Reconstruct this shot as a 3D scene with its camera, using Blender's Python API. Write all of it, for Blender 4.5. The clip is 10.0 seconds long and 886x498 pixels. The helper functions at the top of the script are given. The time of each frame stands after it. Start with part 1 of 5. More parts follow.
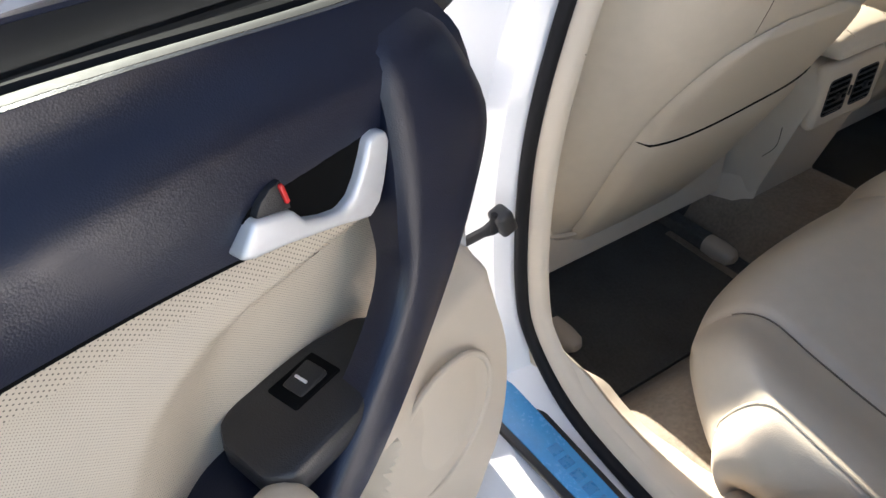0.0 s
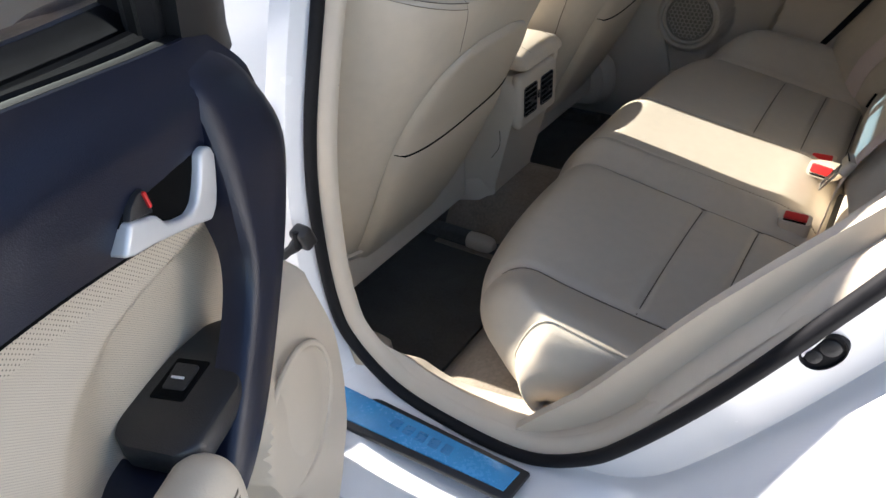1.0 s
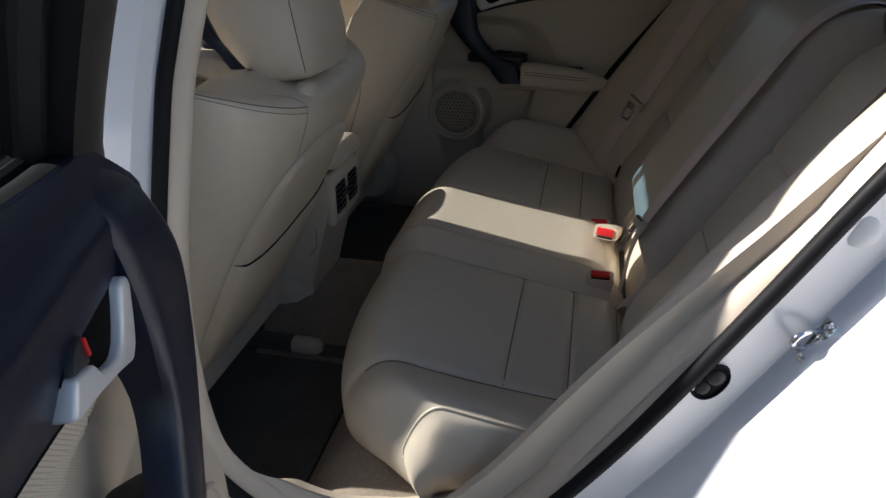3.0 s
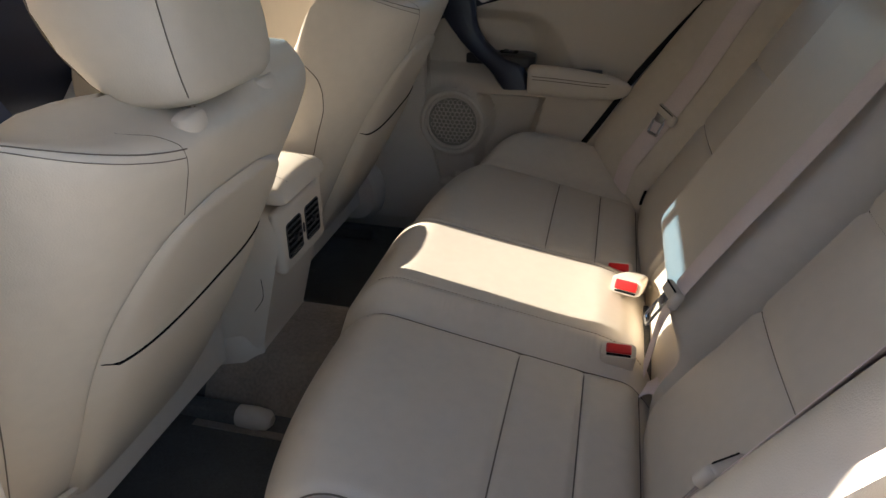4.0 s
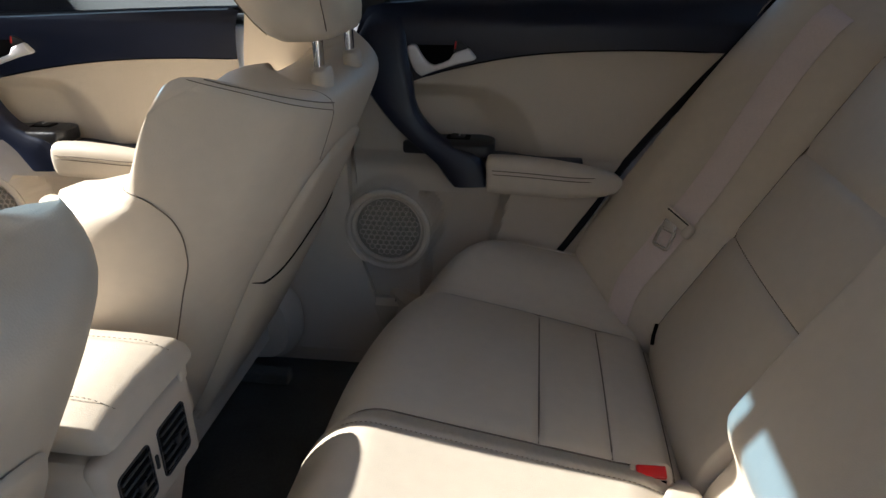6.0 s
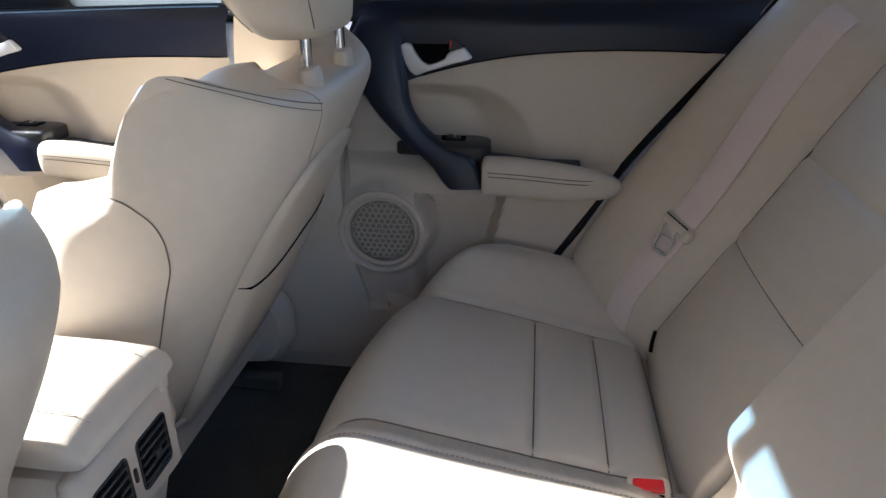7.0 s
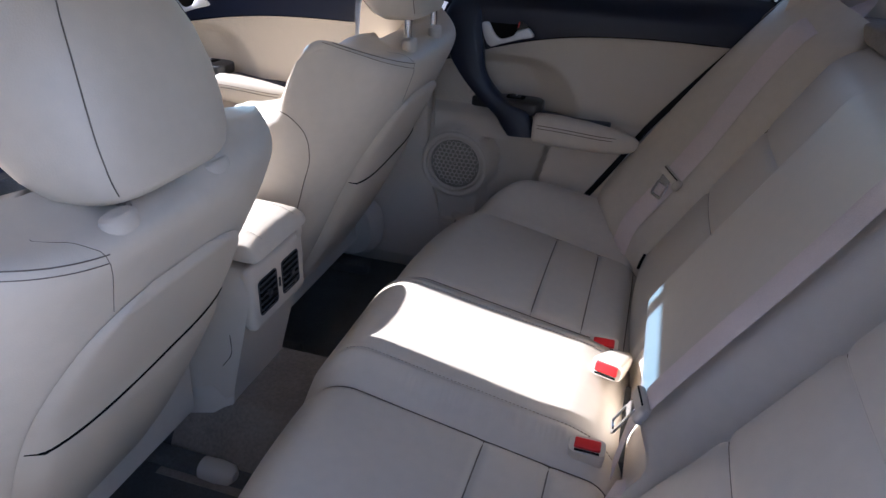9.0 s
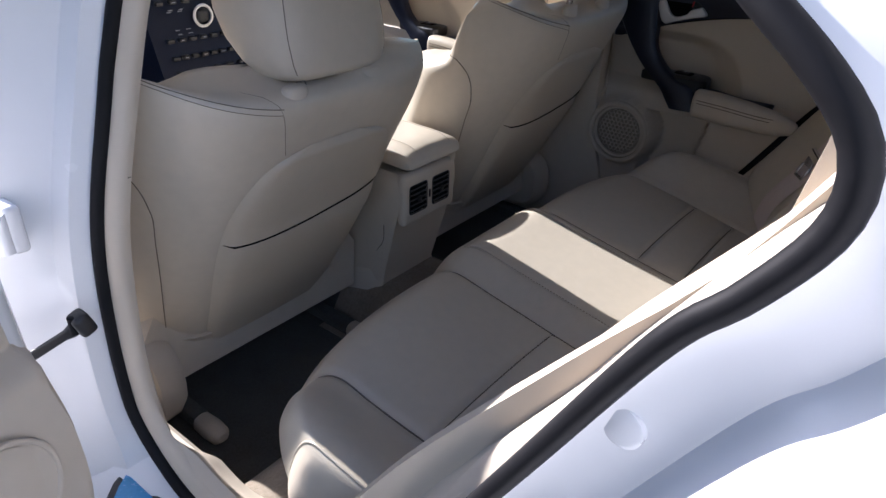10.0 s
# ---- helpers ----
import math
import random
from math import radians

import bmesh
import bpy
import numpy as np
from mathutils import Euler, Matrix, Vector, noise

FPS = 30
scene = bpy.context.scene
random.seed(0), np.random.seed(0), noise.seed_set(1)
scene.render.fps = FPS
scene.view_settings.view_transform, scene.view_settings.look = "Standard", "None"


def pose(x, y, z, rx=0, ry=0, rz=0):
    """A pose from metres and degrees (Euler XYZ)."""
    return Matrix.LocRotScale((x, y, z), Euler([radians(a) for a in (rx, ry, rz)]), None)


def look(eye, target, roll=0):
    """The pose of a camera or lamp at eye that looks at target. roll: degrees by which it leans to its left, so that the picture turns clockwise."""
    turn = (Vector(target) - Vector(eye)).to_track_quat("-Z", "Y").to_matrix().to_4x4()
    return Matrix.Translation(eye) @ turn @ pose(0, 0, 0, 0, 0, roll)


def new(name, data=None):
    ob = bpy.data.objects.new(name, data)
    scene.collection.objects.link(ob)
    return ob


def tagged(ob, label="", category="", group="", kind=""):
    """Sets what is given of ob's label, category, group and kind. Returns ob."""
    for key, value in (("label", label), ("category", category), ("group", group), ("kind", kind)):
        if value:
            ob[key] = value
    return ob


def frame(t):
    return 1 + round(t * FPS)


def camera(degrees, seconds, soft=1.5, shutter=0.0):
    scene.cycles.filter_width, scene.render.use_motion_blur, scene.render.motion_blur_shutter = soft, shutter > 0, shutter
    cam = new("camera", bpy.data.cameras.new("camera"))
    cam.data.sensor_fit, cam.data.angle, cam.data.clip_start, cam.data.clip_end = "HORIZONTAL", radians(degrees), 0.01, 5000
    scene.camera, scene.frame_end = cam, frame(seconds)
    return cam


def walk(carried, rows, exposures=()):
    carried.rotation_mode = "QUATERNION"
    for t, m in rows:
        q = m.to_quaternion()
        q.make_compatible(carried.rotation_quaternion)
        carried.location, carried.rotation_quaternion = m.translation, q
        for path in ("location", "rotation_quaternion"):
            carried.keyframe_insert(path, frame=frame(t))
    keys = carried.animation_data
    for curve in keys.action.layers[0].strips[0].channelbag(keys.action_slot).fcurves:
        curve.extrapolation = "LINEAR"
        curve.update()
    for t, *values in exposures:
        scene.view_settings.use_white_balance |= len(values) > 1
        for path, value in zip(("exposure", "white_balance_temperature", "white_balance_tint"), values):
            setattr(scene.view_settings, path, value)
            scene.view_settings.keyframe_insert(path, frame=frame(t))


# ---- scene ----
cam = camera(66.6, 10.0)
PATH = [
    (0, (0.53, -1.096, 1.114), (-0.821, -0.325, -0.144), -4.0),
    (0.5, (0.562, -1.133, 1.121), (-0.601, -0.05, -0.095), -3.9),
    (1, (0.611, -1.221, 1.129), (-0.356, 0.111, -0.006), -3.9),
    (1.5, (0.578, -1.276, 1.135), (-0.066, 0.305, 0.092), -2.4),
    (2, (0.515, -1.318, 1.139), (0.101, 0.383, 0.172), -0.6),
    (2.5, (0.476, -1.334, 1.139), (0.133, 0.414, 0.231), 0.3),
    (4, (0.484, -0.962, 1.095), (0.064, 0.753, 0.155), -0.1),
    (4.5, (0.434, -0.82, 1.08), (0.069, 0.919, 0.162), -0.2),
    (5, (0.4, -0.702, 1.069), (0.108, 1.054, 0.159), 0.8),
    (5.5, (0.375, -0.581, 1.085), (0.146, 1.187, 0.179), 0.4),
    (6, (0.376, -0.513, 1.08), (0.133, 1.288, 0.245), -0.4),
    (7.5, (0.387, -0.484, 1.076), (0.15, 1.314, 0.234), 0.1),
    (8, (0.404, -0.587, 1.105), (0.162, 1.189, 0.218), 0.6),
    (8.5, (0.46, -0.733, 1.141), (0.112, 1.017, 0.239), 1.0),
    (9, (0.535, -0.858, 1.175), (0.04, 0.835, 0.232), 2.5),
    (9.5, (0.661, -0.946, 1.183), (-0.211, 0.575, 0.221), 1.8),
    (10, (0.814, -1.006, 1.17), (-0.251, 0.376, 0.193), 2.1),
]
walk(cam, [(t, look(eye, target, roll)) for t, eye, target, roll in PATH], [
    (0, 2.45, 6850, 15), (0.5, 2.55, 6900, 16), (1, 2.2, 6500, 14), (1.5, 1.66, 6400, 14), (2, 1.12, 6250, 14), (2.5, 0.75, 6200, 13), (4, 2.2, 6700, 16), (4.5, 2.38, 6700, 16), (5, 2.25, 6750, 16), (5.5, 2.05, 6600, 16),
    (6, 2.18, 6300, 16), (7.5, 3.15, 5650, 17), (8, 2.22, 5650, 15), (8.5, 2.3, 5600, 17), (9, 2.45, 5450, 23), (9.5, 2.3, 5400, 24), (9.7, 2.2, 5500, 23), (10, 1.72, 5900, 20),
])

# ---- world, sun ----
world = bpy.data.worlds.new("sky")
scene.world = world
world.use_nodes = True
wn = world.node_tree
sky = wn.nodes.new("ShaderNodeTexSky")
sky.sky_type = "NISHITA"
sky.sun_disc = False
sky.dust_density, sky.air_density = 0.7, 1.0
SUN_EL, SUN_AZ = 30.0, 0.2  # height, and degrees by which it stands left of straight ahead of the car
to_sun = Vector((-math.cos(radians(SUN_EL)) * math.cos(radians(SUN_AZ)), -math.cos(radians(SUN_EL)) * math.sin(radians(SUN_AZ)), math.sin(radians(SUN_EL))))
sky.sun_elevation = radians(SUN_EL)
sky.sun_rotation = math.atan2(to_sun.x, to_sun.y)
wn.links.new(sky.outputs[0], wn.nodes["Background"].inputs[0])
wn.nodes["Background"].inputs[1].default_value = 0.08
sun = new("sun", bpy.data.lights.new("sun", "SUN"))
sun.data.energy, sun.data.angle, sun.data.color = 4.4, radians(0.6), (1.0, 0.95, 0.87)
sun.matrix_world = look((-8, 0, 5), Vector((-8, 0, 5)) - to_sun)


# ---- materials ----
def material(name, color, rough=0.5, metal=0.0, var=0.08, scale=3.0, grain=0.0, grain_scale=400.0, spec=0.5, coat=0.0, sheen=0.0, dirt=0.0, perforated=0.0, wrinkle=0.0, hole_dark=0.4):
    """A surface with slow colour variation, fine grain relief and uneven gloss, all in metres."""
    m = bpy.data.materials.new(name)
    m.use_nodes = True
    nt = m.node_tree
    n, link = nt.nodes, nt.links.new
    b = n["Principled BSDF"]
    b.inputs["Metallic"].default_value = metal
    b.inputs["Specular IOR Level"].default_value = spec
    b.inputs["Coat Weight"].default_value = coat
    b.inputs["Coat Roughness"].default_value = 0.06
    b.inputs["Sheen Weight"].default_value = sheen
    co = n.new("ShaderNodeTexCoord")
    slow = n.new("ShaderNodeTexNoise")
    slow.inputs["Scale"].default_value, slow.inputs["Detail"].default_value = scale, 5
    link(co.outputs["Object"], slow.inputs["Vector"])
    fine = n.new("ShaderNodeTexNoise")
    fine.inputs["Scale"].default_value, fine.inputs["Detail"].default_value = scale * 14, 4
    link(co.outputs["Object"], fine.inputs["Vector"])
    mix = n.new("ShaderNodeMath")
    mix.operation = "MULTIPLY_ADD"
    link(fine.outputs[0], mix.inputs[0])
    mix.inputs[1].default_value = 0.5
    half = n.new("ShaderNodeMath")
    half.operation = "MULTIPLY"
    link(slow.outputs[0], half.inputs[0])
    half.inputs[1].default_value = 0.5
    link(half.outputs[0], mix.inputs[2])
    ramp = n.new("ShaderNodeMapRange")
    ramp.inputs["From Min"].default_value, ramp.inputs["From Max"].default_value = 0.3, 0.7
    ramp.inputs["To Min"].default_value, ramp.inputs["To Max"].default_value = 1 - var - dirt, 1 + var
    link(mix.outputs[0], ramp.inputs["Value"])
    tint = n.new("ShaderNodeVectorMath")
    tint.operation = "SCALE"
    tint.inputs[0].default_value = color[:3]
    link(ramp.outputs[0], tint.inputs["Scale"])
    gloss = n.new("ShaderNodeMapRange")
    gloss.inputs["From Min"].default_value, gloss.inputs["From Max"].default_value = 0.3, 0.7
    gloss.inputs["To Min"].default_value, gloss.inputs["To Max"].default_value = max(0.02, rough - 0.07), min(1, rough + 0.07)
    link(mix.outputs[0], gloss.inputs["Value"])
    link(gloss.outputs[0], b.inputs["Roughness"])
    base = tint.outputs[0]
    height = None
    if grain:
        v = n.new("ShaderNodeTexVoronoi")
        v.inputs["Scale"].default_value = grain_scale
        link(co.outputs["Object"], v.inputs["Vector"])
        add = n.new("ShaderNodeMath")
        add.operation = "ADD"
        link(v.outputs["Distance"], add.inputs[0])
        link(fine.outputs[0], add.inputs[1])
        height = add.outputs[0]
        if wrinkle:
            wide = n.new("ShaderNodeTexNoise")
            wide.inputs["Scale"].default_value, wide.inputs["Detail"].default_value = 16.0, 3
            wide.inputs["Distortion"].default_value = 0.8
            link(co.outputs["Object"], wide.inputs["Vector"])
            wadd = n.new("ShaderNodeMath")
            wadd.operation = "MULTIPLY_ADD"
            link(wide.outputs[0], wadd.inputs[0])
            wadd.inputs[1].default_value = wrinkle
            link(height, wadd.inputs[2])
            height = wadd.outputs[0]
    if perforated:
        # small holes in staggered rows
        rot = n.new("ShaderNodeVectorMath")
        rot.operation = "SCALE"
        rot.inputs["Scale"].default_value = 1.0 / perforated
        link(co.outputs["UV"], rot.inputs[0])
        frac = n.new("ShaderNodeVectorMath")
        frac.operation = "FRACTION"
        link(rot.outputs[0], frac.inputs[0])
        dist = n.new("ShaderNodeVectorMath")
        dist.operation = "DISTANCE"
        dist.inputs[1].default_value = (0.5, 0.5, 0.0)
        link(frac.outputs[0], dist.inputs[0])
        hole = n.new("ShaderNodeMapRange")
        hole.inputs["From Min"].default_value, hole.inputs["From Max"].default_value = 0.14, 0.22
        link(dist.outputs["Value"], hole.inputs["Value"])
        hm = n.new("ShaderNodeMapRange")
        hm.inputs["To Min"].default_value = hole_dark
        link(hole.outputs[0], hm.inputs["Value"])
        dark = n.new("ShaderNodeVectorMath")
        dark.operation = "SCALE"
        link(base, dark.inputs[0])
        link(hm.outputs[0], dark.inputs["Scale"])
        base = dark.outputs[0]
        both = n.new("ShaderNodeMath")
        both.operation = "ADD"
        link(hole.outputs[0], both.inputs[0])
        if height:
            link(height, both.inputs[1])
        height = both.outputs[0]
        grain = max(grain, 0.3)
    link(base, b.inputs["Base Color"])
    if height:
        bump = n.new("ShaderNodeBump")
        bump.inputs["Strength"].default_value, bump.inputs["Distance"].default_value = grain, 0.0006
        link(height, bump.inputs["Height"])
        link(bump.outputs[0], b.inputs["Normal"])
    return m


def glass_material(name, color):
    """Thin pane: tinted light goes straight through, and it mirrors at a slant."""
    m = bpy.data.materials.new(name)
    m.use_nodes = True
    nt = m.node_tree
    clear = nt.nodes.new("ShaderNodeBsdfTransparent")
    clear.inputs[0].default_value = (*color, 1)
    shine = nt.nodes.new("ShaderNodeBsdfGlossy")
    shine.inputs["Roughness"].default_value = 0.01
    fres = nt.nodes.new("ShaderNodeFresnel")
    fres.inputs["IOR"].default_value = 1.5
    mix = nt.nodes.new("ShaderNodeMixShader")
    nt.links.new(fres.outputs[0], mix.inputs[0])
    nt.links.new(clear.outputs[0], mix.inputs[1])
    nt.links.new(shine.outputs[0], mix.inputs[2])
    nt.links.new(mix.outputs[0], nt.nodes["Material Output"].inputs[0])
    return m


TAN = (0.59, 0.515, 0.415)
leather = material("beige leather", TAN, 0.43, var=0.05, grain=0.20, grain_scale=700, scale=4, wrinkle=5.0)
leather_fine = material("fine-grained beige leather", TAN, 0.45, var=0.04, grain=0.25, grain_scale=900, scale=4, perforated=0.0024)
leather_perf = material("perforated beige leather", TAN, 0.45, var=0.04, grain=0.25, grain_scale=700, scale=4, perforated=0.0042, hole_dark=0.15)
vinyl = material("beige vinyl", (0.56, 0.485, 0.385), 0.5, var=0.04, grain=0.3, grain_scale=900, scale=4)
plastic_tan = material("beige moulded plastic", (0.59, 0.51, 0.41), 0.55, var=0.03, grain=0.25, grain_scale=1200, scale=3)
dark_vinyl = material("black grained vinyl", (0.0065, 0.010, 0.026), 0.36, var=0.12, grain=0.17, grain_scale=900, scale=5, spec=0.5)
black_plastic = material("black plastic", (0.02, 0.02, 0.022), 0.4, var=0.12, grain=0.3, grain_scale=900)
slat_plastic = material("dark grey plastic", (0.05, 0.048, 0.046), 0.32, var=0.1, scale=20)
rubber = material("black rubber", (0.008, 0.008, 0.010), 0.6, var=0.2, scale=8, spec=0.2)
paint = material("white pearl paint", (0.80, 0.81, 0.83), 0.22, var=0.01, coat=1.0, scale=2)
silver = material("satin silver plastic", (0.70, 0.70, 0.71), 0.42, metal=0.35, var=0.03, scale=10)
chrome = material("polished steel", (0.75, 0.75, 0.76), 0.12, metal=1.0, var=0.03, scale=20)
red = material("red plastic", (0.62, 0.02, 0.02), 0.35, var=0.05, scale=20)
# dark colour for tubes that stand for the shade in seams and creases
seam_shade = material("dark seam shadow", (0.16, 0.13, 0.10), 0.9, var=0.15, scale=40)
thread = material("stitching thread", (0.30, 0.25, 0.19), 0.8, var=0.15, scale=60)
gap_black = material("dark gap", (0.004, 0.004, 0.004), 0.9, var=0.2, scale=20, spec=0.1)
carpet = material("tan carpet", (0.30, 0.245, 0.19), 0.95, var=0.25, grain=1.0, grain_scale=900, scale=12, spec=0.1, sheen=0.15, dirt=0.08)
mat_pile = material("dark floor mat pile", (0.105, 0.100, 0.088), 0.95, var=0.25, grain=1.0, grain_scale=900, scale=14, spec=0.1, sheen=0.15, dirt=0.08)
headliner = material("light headliner cloth", (0.55, 0.52, 0.46), 0.95, var=0.04, grain=0.4, grain_scale=900)
webbing_mat = material("beige belt webbing", (0.68, 0.57, 0.525), 0.7, var=0.06, grain=0.5, grain_scale=800, scale=20)
blue_film = material("blue protective film", (0.05, 0.30, 0.62), 0.25, var=0.1, coat=0.5, scale=15)
blue_dark = material("deep blue film print", (0.04, 0.24, 0.52), 0.3, var=0.05, scale=15)
# the far mesh's shade is put into this darker colour
shaded_mesh = material("speaker mesh darkened for shade", (0.27, 0.24, 0.195), 0.7, var=0.1, scale=20)
asphalt = material("worn asphalt", (0.075, 0.073, 0.07), 0.9, var=0.3, grain=0.8, grain_scale=120, scale=1.5)
block_dark = material("dark light-blocking wall", (0.10, 0.095, 0.085), 0.9, var=0.2, grain=0.8, grain_scale=60, scale=0.8)
white_mark = material("white print", (0.8, 0.8, 0.8), 0.5)
dim_mark = material("grey print", (0.30, 0.31, 0.33), 0.5)
screen_glass = glass_material("windscreen glass", (0.86, 0.90, 0.88))
rear_glass = glass_material("rear screen glass", (0.95, 0.97, 0.96))
side_glass = glass_material("tinted side glass", (0.60, 0.68, 0.64))
rear_side_glass = glass_material("darker tinted side glass", (0.46, 0.52, 0.50))


def tint_material(name, color):
    """Tinted film: light passes, coloured."""
    m = bpy.data.materials.new(name)
    m.use_nodes = True
    nt = m.node_tree
    t = nt.nodes.new("ShaderNodeBsdfTransparent")
    t.inputs[0].default_value = (*color, 1)
    nt.links.new(t.outputs[0], nt.nodes["Material Output"].inputs[0])
    return m


shade_tint = tint_material("blue shade tint", (0.13, 0.24, 0.36))

# ---- mesh helpers ----
def finish(name, bm, mat, parent=None, label="", smooth=True):
    bmesh.ops.recalc_face_normals(bm, faces=bm.faces[:])
    me = bpy.data.meshes.new(name)
    bm.to_mesh(me)
    bm.free()
    if smooth:
        for p in me.polygons:
            p.use_smooth = True
        me.set_sharp_from_angle(angle=radians(40))
    me.materials.append(mat)
    ob = new(name, me)
    if parent is not None:
        ob.parent = parent
    if label:
        ob["label"] = label
    return ob


def part(name, bm, mat, parent, label=""):
    return finish(name, bm, mat, parent, label)


def empty(name, loc=(0, 0, 0), rz=0.0):
    ob = new(name)
    ob.empty_display_size = 0.05
    ob.matrix_world = pose(*loc, 0, 0, rz)
    return ob


def merge(*bms):
    out = bmesh.new()
    for b in bms:
        me = bpy.data.meshes.new("tmp")
        b.to_mesh(me)
        b.free()
        out.from_mesh(me)
        bpy.data.meshes.remove(me)
    return out


def sheet(fn, us, vs, thick=0.0, wrap=False, chart=None):
    """A surface fn(u, v) over lists of u and v. thick: a shell of that depth behind it. wrap: closed in u."""
    bm = bmesh.new()
    uv = bm.loops.layers.uv.new("uv")
    rows = [[bm.verts.new(fn(u, v)) for u in us] for v in vs]
    n = len(us)
    for j in range(len(vs) - 1):
        for i in range(n if wrap else n - 1):
            k = (i + 1) % n
            f = bm.faces.new((rows[j][i], rows[j][k], rows[j + 1][k], rows[j + 1][i]))
            for loop, (a, b) in zip(f.loops, ((us[i], vs[j]), (us[k], vs[j]), (us[k], vs[j + 1]), (us[i], vs[j + 1]))):
                loop[uv].uv = chart(a, b) if chart else (a, b)
    if thick:
        bmesh.ops.recalc_face_normals(bm, faces=bm.faces[:])
        bmesh.ops.solidify(bm, geom=bm.faces[:], thickness=thick)
    return bm


def steps(a, b, n):
    return [a + (b - a) * i / (n - 1) for i in range(n)]


def loft(rings, caps=True):
    """Closed rings of equal length, joined in order."""
    bm = bmesh.new()
    rows = [[bm.verts.new(p) for p in r] for r in rings]
    n = len(rows[0])
    for a, b in zip(rows, rows[1:]):
        for i in range(n):
            bm.faces.new((a[i], a[(i + 1) % n], b[(i + 1) % n], b[i]))
    if caps:
        bm.faces.new(rows[0][::-1])
        bm.faces.new(rows[-1])
    return bm


def spline(points, n):
    """n points evenly spread on a smooth curve through the given ones."""
    p = [Vector(q) for q in points]
    p = [2 * p[0] - p[1], *p, 2 * p[-1] - p[-2]]
    fine = []
    for a, b, c, d in zip(p, p[1:], p[2:], p[3:]):
        for k in range(16):
            t = k / 16
            fine.append(0.5 * ((2 * b) + (c - a) * t + (2 * a - 5 * b + 4 * c - d) * t * t + (3 * b - a - 3 * c + d) * t ** 3))
    fine.append(p[-2])
    length = [0.0]
    for a, b in zip(fine, fine[1:]):
        length.append(length[-1] + (b - a).length)
    out, j = [], 0
    for i in range(n):
        s = length[-1] * i / (n - 1)
        while j < len(length) - 2 and length[j + 1] < s:
            j += 1
        f = (s - length[j]) / max(1e-9, length[j + 1] - length[j])
        out.append(fine[j].lerp(fine[j + 1], min(1, max(0, f))))
    return out


def smooth1(points, x):
    """A smooth curve y(x) through points sorted by x."""
    if x <= points[0][0]:
        return points[0][1]
    if x >= points[-1][0]:
        return points[-1][1]
    for i in range(len(points) - 1):
        (x0, y0), (x1, y1) = points[i], points[i + 1]
        if x0 <= x <= x1:
            ya = points[i - 1] if i else points[i]
            yb = points[i + 2] if i + 2 < len(points) else points[i + 1]
            m0 = (y1 - ya[1]) / (x1 - ya[0]) if i else (y1 - y0) / (x1 - x0)
            m1 = (yb[1] - y0) / (yb[0] - x0) if i + 2 < len(points) else (y1 - y0) / (x1 - x0)
            t, h = (x - x0) / (x1 - x0), x1 - x0
            return (2 * t ** 3 - 3 * t * t + 1) * y0 + (t ** 3 - 2 * t * t + t) * h * m0 + (3 * t * t - 2 * t ** 3) * y1 + (t ** 3 - t * t) * h * m1


def ease(a, b, x):
    t = min(1.0, max(0.0, (x - a) / (b - a)))
    return t * t * (3 - 2 * t)


def bump(x, c, w):
    return math.exp(-((x - c) / w) ** 2)


def tube(points, r, n=6, closed=False, flat=1.0, up=(0, 0, 1)):
    """A round bar along points. flat: how much thinner it is along up."""
    pts = [Vector(p) for p in points]
    rings = []
    for i, p in enumerate(pts):
        a = pts[i - 1] if i or closed else pts[0]
        b = pts[(i + 1) % len(pts)] if i + 1 < len(pts) or closed else pts[-1]
        t = (b - a).normalized()
        side = t.cross(Vector(up))
        if side.length < 1e-4:
            side = t.cross(Vector((1, 0, 0)))
        side.normalize()
        over = side.cross(t).normalized()
        rad = r[i] if isinstance(r, (list, tuple)) else r
        rings.append([p + side * rad * math.cos(2 * math.pi * k / n) + over * rad * flat * math.sin(2 * math.pi * k / n) for k in range(n)])
    if closed:
        rings.append(rings[0])
        return loft(rings, caps=False)
    return loft(rings)


def dashes(points, r, dash=0.0035, gap=0.0025):
    """A row of stitches along points."""
    pts = [Vector(p) for p in points]
    length = sum((b - a).length for a, b in zip(pts, pts[1:]))
    fine = spline(pts, max(3, int(length / (dash + gap)) * 2 + 1))
    return merge(*[tube([fine[i], fine[i + 1]], r, 4) for i in range(0, len(fine) - 1, 2)])


def ribbon(points, widths, width, thick):
    """A strap: width along the given vectors, a little thickness."""
    rings = []
    pts = [Vector(p) for p in points]
    for i, p in enumerate(pts):
        t = (pts[min(i + 1, len(pts) - 1)] - pts[max(0, i - 1)]).normalized()
        w = Vector(widths[i] if isinstance(widths, list) else widths)
        w = (w - t * w.dot(t)).normalized()
        n = t.cross(w).normalized()
        hw, ht = width / 2, thick / 2
        rings.append([p + w * hw + n * ht * 0.3, p + w * (hw - 0.001) + n * ht, p - w * (hw - 0.001) + n * ht, p - w * hw + n * ht * 0.3,
                      p - w * hw - n * ht * 0.3, p - w * (hw - 0.001) - n * ht, p + w * (hw - 0.001) - n * ht, p + w * hw - n * ht * 0.3])
    return loft(rings)


def rbox(cx, cy, cz, sx, sy, sz, r=0.005, seg=3, m=None):
    bm = bmesh.new()
    bmesh.ops.create_cube(bm, size=1)
    bmesh.ops.scale(bm, vec=(sx, sy, sz), verts=bm.verts)
    if r:
        bmesh.ops.bevel(bm, geom=bm.edges[:], offset=r, segments=seg, affect="EDGES", profile=0.5)
    if m is not None:
        bmesh.ops.transform(bm, matrix=m, verts=bm.verts)
    bmesh.ops.translate(bm, vec=(cx, cy, cz), verts=bm.verts)
    return bm


